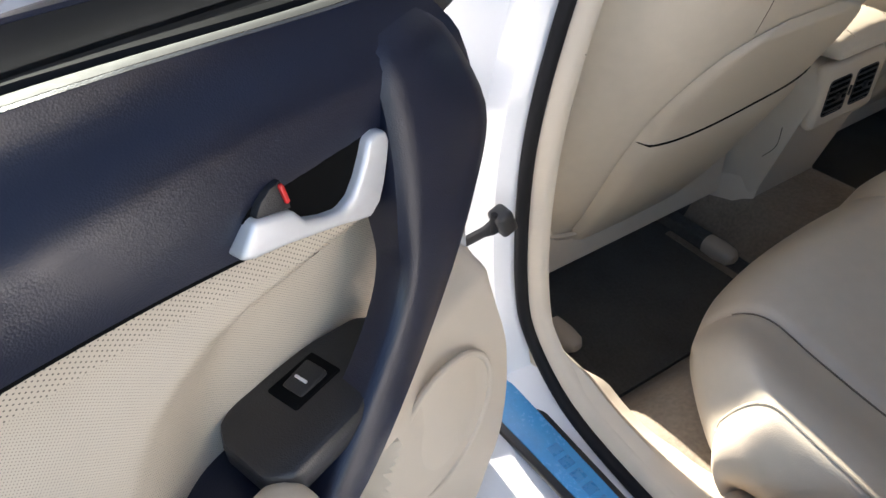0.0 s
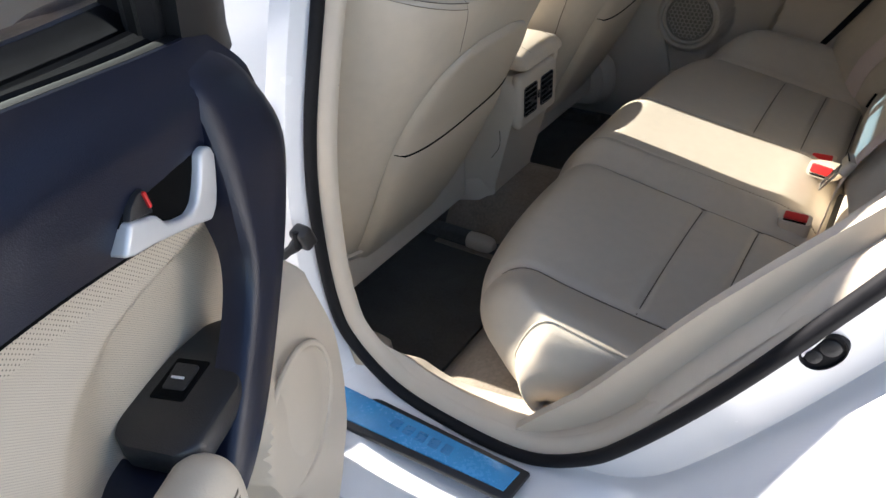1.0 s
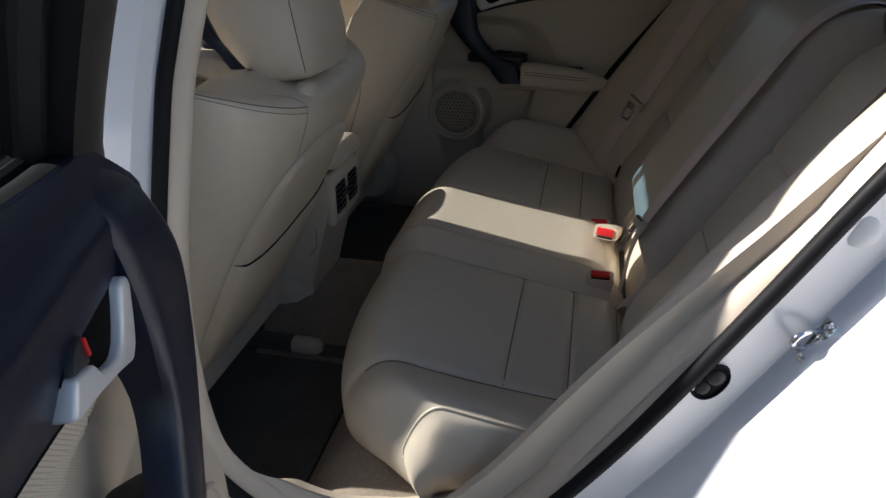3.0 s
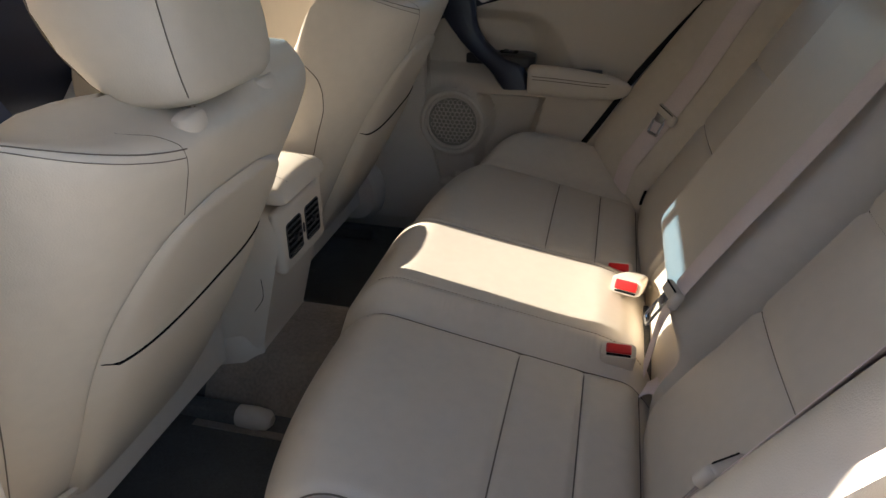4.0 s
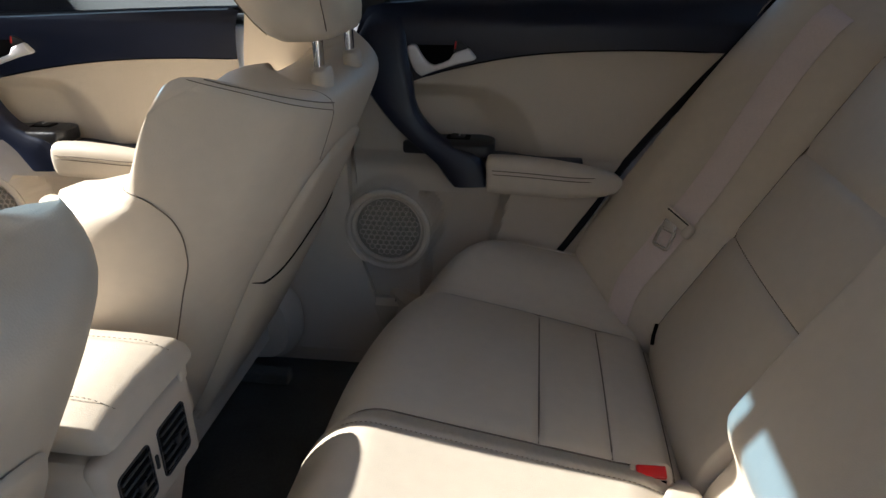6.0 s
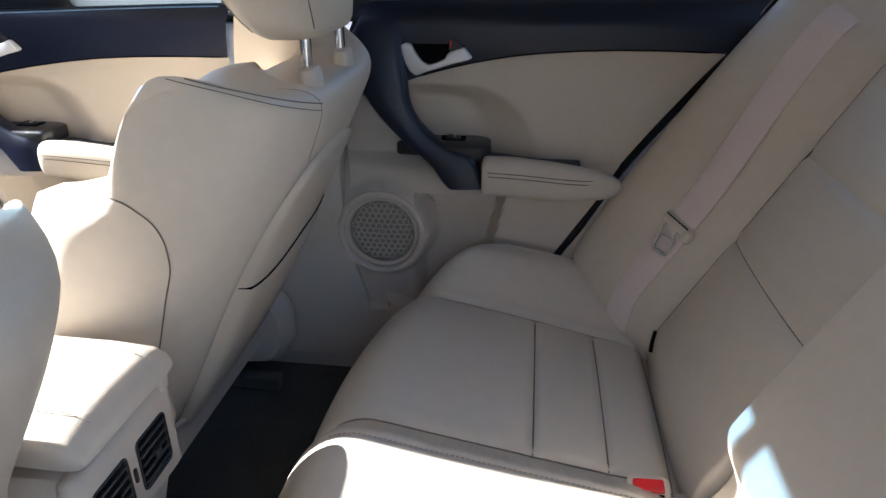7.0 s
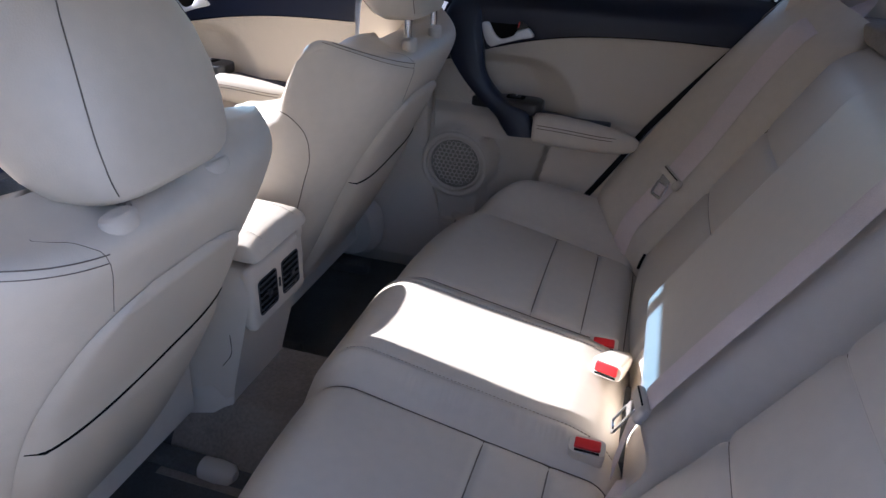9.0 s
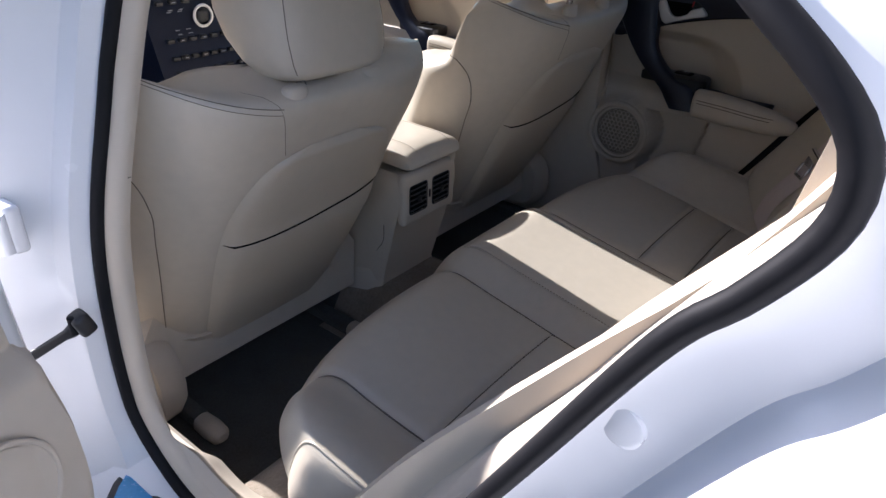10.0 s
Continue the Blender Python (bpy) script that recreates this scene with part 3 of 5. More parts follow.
# lower foot of the console, between the seats
dpart("tunnel_cover", loft([[(x, -w, 0.30), (x, -w * 0.98, 0.36), (x, -w * 0.8, h - 0.02), (x, -w * 0.6, h), (x, w * 0.6, h), (x, w * 0.8, h - 0.02), (x, w * 0.98, 0.36), (x, w, 0.30)] for x, w, h in ((-0.5, 0.13, 0.45), (-0.16, 0.115, 0.45), (-0.09, 0.105, 0.44), (-0.06, 0.09, 0.42))]), plastic_tan, console)
lid_pts = []
for x, w, zt, th in ((-0.34, 0.078, 0.676, 0.018), (-0.33, 0.084, 0.684, 0.034), (-0.20, 0.087, 0.692, 0.042), (-0.05, 0.086, 0.691, 0.044), (-0.006, 0.085, 0.688, 0.042), (0.006, 0.083, 0.682, 0.034), (0.012, 0.079, 0.672, 0.018)):
    ring = ring_pts(w, th / 2, 3.5, 24)
    lid_pts.append([(x, a, zt - th / 2 + b + 0.004 * (1 - (a / w) ** 2)) for a, b in ring])
lid = dpart("lid", loft(lid_pts), leather, console, "beige leather armrest lid")
for yy in (-0.05, 0.05):
    dpart("stitching", dashes(spline([(-0.32, yy, 0.688), (-0.2, yy, 0.6965), (-0.05, yy, 0.6955), (-0.006, yy, 0.692), (0.008, yy, 0.684)], 12), 0.0007), thread, lid)
dpart("latch", rbox(0.000, 0.068, 0.645, 0.012, 0.016, 0.022, 0.004), plastic_tan, console)
# vent panel in the console's back, leaning
panel = dpart("vent_panel", merge(rbox(-0.008, -0.004, 0.586, 0.024, 0.168, 0.116, 0.011, 4)), plastic_tan, console)
for yc in (-0.044, 0.028):
    vent = dpart("vent", rbox(0.0005, yc, 0.585, 0.009, 0.054, 0.062, 0.004, 3), gap_black, console, "black air vent with slats")
    frame_pts = [(0.0046, yc + a, 0.585 + b) for a, b in rounded(0.054, 0.062, 0.006, 5)]
    dpart("vent_frame", tube(frame_pts, 0.0014, 6, True, up=(1, 0, 0)), black_plastic, vent)
    for k in range(5):
        dpart("slat", rbox(0.0048, yc, 0.5625 + 0.0112 * k, 0.006, 0.050, 0.0028, 0.001, 2, pose(0, 0, 0, 0, -24, 0)), slat_plastic, vent)
    dpart("slider", rbox(0.008, yc, 0.585, 0.006, 0.010, 0.010, 0.002), black_plastic, vent)
dpart("thumb_wheel", rbox(0.0035, -0.008, 0.584, 0.006, 0.005, 0.018, 0.002), black_plastic, console)
# dark tube drawn along a thin crease in the console's side
dpart("crease_line", tube(spline([(-0.05, -0.113, 0.47), (-0.03, -0.114, 0.50), (-0.03, -0.112, 0.535)], 8), 0.0006, 5), gap_black, console)
tagged(console, "beige centre console with leather lid and two rear vents", "console")


# ---- front seats ----
FS_UP = Vector((0.469, 0, 0.883)).normalized()
FS_N = Vector((0.883, 0, -0.469)).normalized()
HEAD_Y = 0.019


def front_seat(yc, dx, dz, raised, c, name_label):
    seat = empty("front_seat", (-0.25, yc, 0.30))
    base = Vector((0.022 + dx, yc, 0.672 + dz))

    # the backrest: v runs up the back, rings go round it
    W = [(-0.30, 0.230), (-0.22, 0.247), (-0.10, 0.261), (0.0, 0.268), (0.05, 0.268), (0.09, 0.264), (0.115, 0.265), (0.15, 0.272), (0.19, 0.276), (0.22, 0.275), (0.238, 0.271), (0.249, 0.263), (0.257, 0.250), (0.262, 0.233), (0.2655, 0.210), (0.268, 0.182), (0.27, 0.14)]
    T = [(-0.30, 0.14), (-0.1, 0.165), (0.1, 0.185), (0.20, 0.190), (0.235, 0.178), (0.252, 0.150), (0.263, 0.11), (0.27, 0.05)]
    REAR = [(-0.30, -0.010), (-0.2, 0.0), (0.0, 0.004), (0.15, 0.002), (0.225, -0.001), (0.242, -0.004), (0.254, -0.012), (0.262, -0.026), (0.267, -0.044), (0.27, -0.064)]

    def level(a, r):
        """Keeps the top of the back flat, but for the half by the console."""
        return 0.469 * min(r + 0.006, 0.0) * (1 - ease(0.0, 0.35, a) if yc < 0 else 1.0)

    def slump(a, v, rise):
        """How far the shoulder by the console falls away."""
        return -ease(0.07, 0.21, v) * (rise + 0.010 * ease(0.3, 1.0, a)) if yc < 0 and a > 0 else 0.0

    def ahead(v):
        """The way on to the front: level and falling at the shoulders."""
        return (-FS_N).lerp(Vector((-0.95, 0, -0.31)), ease(0.02, 0.20, v)).normalized()

    def back(a, v, lift=0.0):
        """A point on the back's rear face: a from -1 to 1 across, v up."""
        w, r = smooth1(W, v), smooth1(REAR, v)
        drop = 0.115 * (abs(a) * w / smooth1([(0.0, 0.264), (0.15, 0.268), (0.25, 0.262)], v)) ** 4.6
        return base + FS_UP * v + FS_N * (r - drop + lift) + Vector((0, a * w, level(a, r) + slump(a, v, 0.235 * drop)))

    def fore(a, v):
        """A point on the front face, with swelling side bolsters."""
        w, t, r = smooth1(W, v), smooth1(T, v), smooth1(REAR, v)
        swell = ease(0.5, 0.8, abs(a)) * ease(0.125, 0.03, v)
        fwd = t * (1.0 + 0.32 * swell - 0.30 * max(0, (abs(a) - 0.85) / 0.15) ** 2)
        wide = w * (1 - 0.04 * ease(0.08, 0.14, v))
        lift_to = 0.095 - (0.020 + 0.045 * ease(0.95, 0.50, abs(a))) * ease(0.10, 0.22, v)
        return base + FS_UP * v + FS_N * (r - min(fwd, lift_to)) + ahead(v) * max(0.0, fwd - lift_to) + Vector((0, a * wide, level(a, r) + slump(a, v, 0.020 * ease(0.2, 0.92, a))))

    def flank(sgn, q, v, lift=0.0):
        """Round the side from the rear face, q 0, to the front, q 1."""
        p = back(sgn, v).lerp(fore(sgn * 0.92, v), q)
        return p + Vector((0, sgn * (lift + 0.020 * math.sin(math.pi * q)), 0))

    rings = []
    for v in [-0.30, -0.285, -0.26] + steps(-0.22, 0.22, 23) + [0.230, 0.239, 0.246, 0.252, 0.2565, 0.260, 0.263, 0.2655, 0.2675, 0.269, 0.27]:
        ring = [back(-1 + 2 * k / 32, v) for k in range(33)]
        ring += [flank(1, q, v) for q in (0.15, 0.3, 0.45, 0.6, 0.75, 0.9)]
        ring += [fore(0.92 - 1.84 * k / 22, v) for k in range(23)]
        ring += [flank(-1, q, v) for q in (0.9, 0.75, 0.6, 0.45, 0.3, 0.15)]
        rings.append(ring)
    body = dpart("backrest", loft(rings), leather, seat)
    body.data.set_sharp_from_angle(angle=radians(100))
    # hard lower panel with the pocket
    EDGE_A = [(-0.307, 0.55), (-0.19, 0.575), (-0.05, 0.60), (0.04, 0.59), (0.09, 0.555), (0.12, 0.50), (0.145, 0.42), (0.163, 0.30), (0.173, 0.15)]

    def panel_pt(u, v):
        lo, hi = -smooth1(EDGE_A, v), smooth1(EDGE_A, v) * (1.0 + 0.10 * ease(-0.3, 0.1, v))
        a = lo + (hi - lo) * u
        rim = min(ease(0, 0.05, u), ease(1, 0.95, u), ease(0.174, 0.158, v))
        return back(a, v, 0.001 + 0.007 * rim + 0.007 * ease(0.006, -0.02, v) * rim)
    panel = dpart("pocket_panel", sheet(panel_pt, steps(0, 1, 31), steps(-0.295, 0.12, 26) + steps(0.125, 0.173, 12), 0.0), vinyl, seat, "beige vinyl seat-back panel with a map pocket")

    def slit(u):
        v = -0.004 + 0.026 * u - 0.011 * math.sin(math.pi * u)
        return panel_pt(0.01 + 0.93 * u, v) + FS_N * 0.0008
    dpart("pocket_slit", tube([slit(u) for u in steps(0.0, 1.0, 24)], [0.0005] + [0.0016] * 22 + [0.0005], 6), gap_black, panel, "dark pocket opening")
    # shoulder seam: a doubled line over the outer half, and one that comes from under the headrest and drops to the panel
    for low, r in ((0.0, 0.0007), (0.0075, 0.0005)):
        line = [(-0.99, 0.2535), (-0.90, 0.2585), (-0.75, 0.2575), (-0.58, 0.2530), (c, 0.2475)]
        dpart("seam", tube([back(a, smooth1(line, a) - low, 0.0003) for a in steps(-0.99, c, 24)], r, 5), seam_shade, body)
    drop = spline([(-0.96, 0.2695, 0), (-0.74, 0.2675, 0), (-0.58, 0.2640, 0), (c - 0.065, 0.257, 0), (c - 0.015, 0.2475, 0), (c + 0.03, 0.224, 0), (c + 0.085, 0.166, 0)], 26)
    dpart("seam", tube([back(p[0], p[1], 0.0002) for p in drop], 0.0004, 5), seam_shade, body)
    # bolster seams down both sides
    for sgn in (-1, 1):
        pts = [flank(sgn, q, v, 0.0008) for q, v in ((0.9, 0.137), (0.65, 0.132), (0.4, 0.124), (0.2, 0.115), (0.05, 0.104))]
        pts += [back(sgn * smooth1([(-0.265, 0.82), (-0.1, 0.845), (-0.02, 0.865), (0.035, 0.885), (0.070, 0.93), (0.092, 0.975)], v), v, 0.0006) for v in steps(0.092, -0.265, 20)]
        pts = spline(pts, 48)
        dpart("piping", tube(pts, 0.0008, 6), seam_shade, body)
        dpart("stitching", dashes([p + FS_N * 0.0004 + Vector((0, -sgn * 0.006, 0)) for p in pts], 0.0006), thread, body)
    # bottom skirt and hinge covers
    dpart("skirt", sheet(lambda u, v: back(u * (1 - 0.06 * v), -0.272 - 0.10 * v, 0.010 - 0.035 * v * v), steps(-0.90, 0.90, 17), steps(0, 1, 7), 0.006), vinyl, seat)
    sgn = -1 if yc < 0 else 1
    dpart("hinge_cover", loft([[(-0.150 + cx, yc + sgn * yy, 0.385 + cz) for cx, cz in ring_pts(rx, rz, 2.6, 20)] for yy, rx, rz in ((0.205, 0.07, 0.07), (0.225, 0.084, 0.082), (0.258, 0.086, 0.084), (0.272, 0.070, 0.068))]), plastic_tan, seat)
    # cushion
    rings = []
    for x in steps(-0.66, -0.12, 14):
        w = 0.245 - 0.02 * ease(-0.55, -0.66, x)
        top = 0.535 - 0.11 * (x + 0.66) * 0.9 + 0.0
        sink = 0.05 * ease(-0.60, -0.67, x)
        ring = []
        for a in steps(-1, 1, 17):
            ring.append((x, yc + a * w, top - sink + 0.035 * ease(0.6, 0.85, abs(a)) - 0.05 * ease(0.88, 1.0, abs(a))))
        ring += [(x, yc + w * 0.98, 0.36), (x, yc - w * 0.98, 0.36)]
        rings.append(ring)
    dpart("cushion", loft(rings), leather, seat)
    for sgn in (-1, 1):
        dpart("side_cover", rbox(-0.38, yc + sgn * 0.262, 0.39, 0.46, 0.032, 0.12, 0.012), plastic_tan, seat)
        rail = dpart("rail", rbox(-0.36, yc + sgn * 0.19, 0.285, 0.56, 0.030, 0.026, 0.004), mat_pile, seat)
        if yc < 0:
            dpart("rail_cap", loft([[(x, yc + sgn * 0.19 + a, 0.282 + b) for a, b in ring_pts(w, h, 2.4, 16)] for x, w, h in ((-0.08, 0.018, 0.018), (-0.05, 0.020, 0.019), (-0.025, 0.018, 0.016), (-0.016, 0.010, 0.008))]), plastic_tan, rail, "beige seat rail end cap")
    # headrest
    foot = Vector((0.106 + dx, yc + HEAD_Y * (1 if yc < 0 else -1), 0.926 + dz))
    hu = Vector((-0.04, 0, 1)).normalized()
    hn = Vector((1, 0, 0.04)).normalized()
    hb = foot + hu * raised + Vector((0, -0.010, 0) if yc < 0 else (0.008, 0.004, 0))
    # height, half width at the rear face and at the front, where the rear and the front lie
    HEAD = [(0.026, 0.068, 0.076, 0.006, -0.040), (0.029, 0.083, 0.095, 0.013, -0.054), (0.038, 0.093, 0.109, 0.018, -0.068), (0.055, 0.099, 0.120, 0.020, -0.082), (0.085, 0.101, 0.132, 0.019, -0.100), (0.12, 0.098, 0.137, 0.015, -0.113),
            (0.155, 0.090, 0.133, 0.006, -0.117), (0.185, 0.078, 0.121, -0.008, -0.114), (0.204, 0.062, 0.104, -0.024, -0.106), (0.211, 0.048, 0.085, -0.038, -0.094)]

    def head_pt(a, b, s):
        wr, wf, nr, nf = (smooth1([(h[0], h[k]) for h in HEAD], s) for k in (1, 2, 3, 4))
        k = (b + 1) / 2
        return hb + hu * s + hn * (nf + (nr - nf) * k) + Vector((0, a * (wf + (wr - wf) * ease(0.15, 1.0, k)), 0))
    rings = [[head_pt(a, b, h[0]) for a, b in ring_pts(1, 1, 3.6, 48)] for h in HEAD]
    head = dpart("headrest", loft(rings), leather, seat, "beige leather headrest on two steel posts")
    head.data.set_sharp_from_angle(angle=radians(120))
    for a0, b0 in ((-0.86, 0.785), (0.97, 0.533), (-0.90, -0.726)):
        dpart("seam", tube(spline([head_pt(a0, b0, h[0]) + Vector((0, math.copysign(0.0006, a0), 0)) for h in HEAD[2:-1]], 24), 0.0007, 5), seam_shade, head)
    for sgn in (-1, 1):
        side_y = sgn * 0.071 - (0.028 if yc < 0 else -0.006)
        post_y = sgn * 0.058 - 0.012 if yc < 0 else side_y
        p0 = foot - hu * 0.03 - hn * 0.002 + Vector((0, post_y, 0))
        post = dpart("post", tube([p0, hb + hu * 0.045 - hn * 0.008 + Vector((0, post_y, 0))], 0.0065, 12), chrome, seat, "polished steel headrest post")
        gc = foot + hu * (0.002 if yc < 0 else 0.015) + hn * (0.010 if yc < 0 else 0.002) + Vector((0, side_y, 0))
        dpart("post_collar", loft([[gc + hu * h + hn * b + Vector((0, a, 0)) for a, b in ring_pts(rw, rt, 2.4, 16)] for h, rw, rt in ((-0.036, 0.020, 0.012), (-0.020, 0.020, 0.012), (-0.014, 0.019, 0.011), (-0.011, 0.015, 0.008))]), plastic_tan, seat)
    tagged(seat, name_label, "car seat", "front seats")
    return seat


front_seat(-0.355, 0.0, 0.0, -0.036, -0.42, "beige leather front seat, upright, beside the open doorway")
front_seat(0.370, 0.015, 0.012, 0.008, -0.44, "beige leather front seat with its side lit by the sun")
# ---- rear seat ----
rear = empty("rear_seat", (0.4, 0, 0.33))
EDGE = 0.632
TOP = [(0.10, 0.560), (0.20, 0.543), (0.30, 0.524), (0.404, 0.505), (0.50, 0.488), (0.62, 0.470)]


def crease_y(x):
    return smooth1([(0.15, 0.525), (0.20, 0.505), (0.25, 0.495), (0.30, 0.495), (0.40, 0.490), (0.50, 0.480), (0.62, 0.468)], x)


def cushion_top(x, y):
    """Height of the rear cushion's upper side."""
    z = smooth1(TOP, x)
    ay = abs(y)
    cy = crease_y(x)
    z -= 0.050 * ease(0.535, 0.615, x) ** 2
    # raised middle place with sloping sides
    z += 0.026 * ease(0.165, 0.105, ay) * ease(0.62, 0.5, x)
    z -= 0.0022 * bump(ay, 0.105, 0.0035) + 0.0007 * math.sin(x * 620 + 3 * math.sin(x * 90)) * bump(ay, 0.125, 0.014)
    # soft crown of each place, with the creases round it
    if ay > 0.16:
        z += 0.008 * math.sin(math.pi * min(1, max(0, (ay - 0.16) / (cy - 0.16)))) ** 0.6
    z -= 0.006 * bump(ay, 0.165, 0.006)
    # outer bolster
    z += 0.056 * ease(cy - 0.005, EDGE - 0.01, ay) * ease(0.64, 0.5, x)
    z -= 0.0065 * bump(ay, cy, 0.007)
    if 0.16 < ay < cy:
        for xs in (0.404, 0.497, 0.575):
            z -= 0.005 * bump(x, xs, 0.006) * ease(0.16, 0.18, ay) * ease(cy, cy - 0.02, ay)
    return z


def cushion_front(ay):
    """Where the cushion's front edge lies: swept back at the doors."""
    return 0.118 + 0.105 * (min(ay, EDGE) / 0.64) ** 4 + 0.075 * (1 - math.sqrt(max(0, 1 - (max(0, min(ay, EDGE) - 0.45) / (EDGE - 0.45)) ** 2)))


def cushion_pt(s, y, lift=0.0):
    """s below 0: down the front face; above: along the top. Beyond EDGE: round the side face."""
    ay = min(abs(y), EDGE)
    sgn = 1 if y > 0 else -1
    x0 = cushion_front(ay)
    deep = 0.085
    if s >= 0:
        x = x0 + (0.64 - x0) * s
        z = cushion_top(x, ay) + lift
        z -= deep * max(0.0, 1 - (x - x0) / (0.10 - 0.04 * ease(0.52, EDGE, ay))) ** 2.3
    else:
        x = x0 + 0.045 * s * s - 0.010 * math.sin(math.pi * -s)
        x += 0.13 * (-s) ** 1.8 * ease(0.42, EDGE, ay)
        z = cushion_top(x0, ay) - deep - 0.118 * math.sin(-s * math.pi / 2)
    p = Vector((x, sgn * ay, z))
    k = (abs(y) - EDGE) / 0.1
    if k > 0:
        p.x += (0.40 + 0.55 * (p.x - 0.40) - p.x) * k
        p.z += (0.405 - p.z) * k
        p.y = sgn * (EDGE + 0.030 * math.sin(math.pi * k) ** 0.8 - 0.022 * k)
    return p


ys = sorted(set([round(v, 4) for v in steps(-0.44, 0.44, 75)] + [sgn * round(v, 4) for sgn in (-1, 1) for v in [0.097, 0.100, 0.103, 0.105, 0.107, 0.110, 0.115, 0.121, 0.127, 0.133, 0.159, 0.163, 0.165, 0.167, 0.171, *steps(0.444, EDGE, 50), *steps(EDGE, EDGE + 0.1, 14)[1:]]]))
ss = steps(-1.0, 0, 12)[:-1] + [x for x in steps(0, 0.3, 22)] + steps(0.3, 1.0, 150)[1:]
cushion = dpart("cushion", sheet(lambda u, v: cushion_pt(v, u), ys, ss), leather, rear)
cushion.data.set_sharp_from_angle(angle=radians(150))


def on_top(x, y, lift=0.0008):
    ay = abs(y)
    x0 = cushion_front(ay)
    return cushion_pt((x - x0) / (0.64 - x0), y, lift)


# crease shade between the cushion panels is drawn as dark tubes
for sgn in (-1, 1):
    for xs in (0.404, 0.497, 0.575):
        dpart("seam", tube([on_top(xs, sgn * y, 0.0) for y in steps(0.168, crease_y(xs) - 0.004, 22)], 0.0012, 5), seam_shade, cushion)
    dpart("seam", tube([on_top(x, sgn * crease_y(x), 0.0008) for x in steps(0.20, 0.60, 60)], 0.0013, 5), seam_shade, cushion)
    dpart("seam", tube([on_top(x, sgn * 0.165, 0.0) for x in steps(0.16, 0.60, 40)], 0.0015, 5), seam_shade, cushion)
    for yy in (0.104,):
        dpart("stitching", dashes([on_top(x, sgn * yy, 0.0006) for x in steps(0.17, 0.58, 40)], 0.0009), thread, cushion)
    # bolster seam and the edge piping at the door
    rim = [cushion_pt(s, sgn * EDGE, 0.001) for s in steps(-0.12, 0, 5)[:-1]] + [cushion_pt(s, sgn * EDGE, 0.001) for s in steps(0, 0.7, 40)]
    dpart("piping", tube(rim, 0.0017, 8), leather, cushion, "beige leather piping")

# backrest: leaning plane with its places, middle part and bolsters
SB_UP = Vector((0.074, 0, 0.134)).normalized()
SB_N = Vector((-0.134, 0, 0.074)).normalized()
SB_O = Vector((0.684, 0, 0.674))
MID_Y = -0.045  # where the middle of the fold-down part lies


def back_pt(y, v, lift=0.0):
    """v along the back from its foot, about -0.25, to the top, about 0.36."""
    ay = abs(y)
    f = 0.0
    edge = 0.475
    f += 0.010 * math.sin(math.pi * min(1, max(0, (ay - 0.18) / (edge - 0.18)))) ** 0.7 if ay > 0.18 else 0
    # side pads slope forward to the doors and roll over at their outer edge
    pad = smooth1([(-0.25, 0.138), (0.0, 0.132), (0.2, 0.117), (0.33, 0.100), (0.40, 0.09)], v)
    f += pad * smooth1([(0.468, 0.0), (0.475, 0.09), (0.523, 0.46), (0.56, 0.70), (0.60, 0.91), (0.625, 0.985), (0.642, 1.0), (0.66, 0.975), (0.68, 0.90), (0.70, 0.78)], ay)
    f -= 0.006 * bump(ay, edge - 0.006, 0.006)
    # fold-down middle part, narrower at its foot, set back at the bottom
    half = 0.158 + 0.012 * ease(-0.16, 0.05, v)
    ym = abs(y - MID_Y)
    mid = ease(half + 0.008, half - 0.030, ym) ** 0.6
    f += mid * (0.056 - 0.066 * ease(-0.08, -0.16, v))
    f -= (0.008 + 0.020 * ease(0.0, -0.1, v)) * bump(ym, half + 0.012, 0.007)
    f -= 0.045 * bump(y, MID_Y - half - 0.020, 0.012) * ease(0.36, 0.28, v)
    f -= 0.10 * max(0, (v - 0.28) / 0.12) ** 2.2 * ease(0.60, 0.45, ay)
    f -= 0.03 * max(0, (-0.17 - v) / 0.08) ** 2
    if (0.15 if y > 0 else 0.235) < ay < edge:
        for vs in (0.0, 0.152):
            f -= 0.005 * bump(v, vs, 0.006)
    return SB_O + SB_UP * v + SB_N * (f + lift) + Vector((0, y, 0))


ys = sorted(set([round(v, 4) for v in steps(-0.700, 0.700, 121)] + [round(sgn * v + c, 4) for sgn in (-1, 1) for c, v in [(0, q) for q in (0.463, 0.466, 0.469, 0.472, 0.476)] + [(MID_Y, q) for q in (0.125, 0.131, 0.137, 0.143, 0.149, 0.155, 0.161, 0.164, 0.167, 0.170, 0.173, 0.176, 0.179, 0.182, 0.186, 0.191)]]))
backrest = dpart("backrest", sheet(lambda u, v: back_pt(u, v), ys, steps(-0.26, 0.38, 90)), leather, rear)
for sgn in (-1, 1):
    for vs in (0.0, 0.152):
        dpart("seam", tube([back_pt(sgn * y, vs, 0) for y in steps(0.15 if sgn > 0 else 0.24, 0.468, 24)], 0.0012, 5), seam_shade, backrest)
    dpart("seam", tube([back_pt(sgn * 0.469, v, 0) for v in steps(-0.2, 0.32, 30)], 0.0012, 5), seam_shade, backrest)
    dpart("seam", tube([back_pt(MID_Y + sgn * (0.170 + 0.012 * ease(-0.16, 0.05, v)), v, 0) for v in steps(-0.2, 0.32, 30)], 0.0012, 5), seam_shade, backrest)
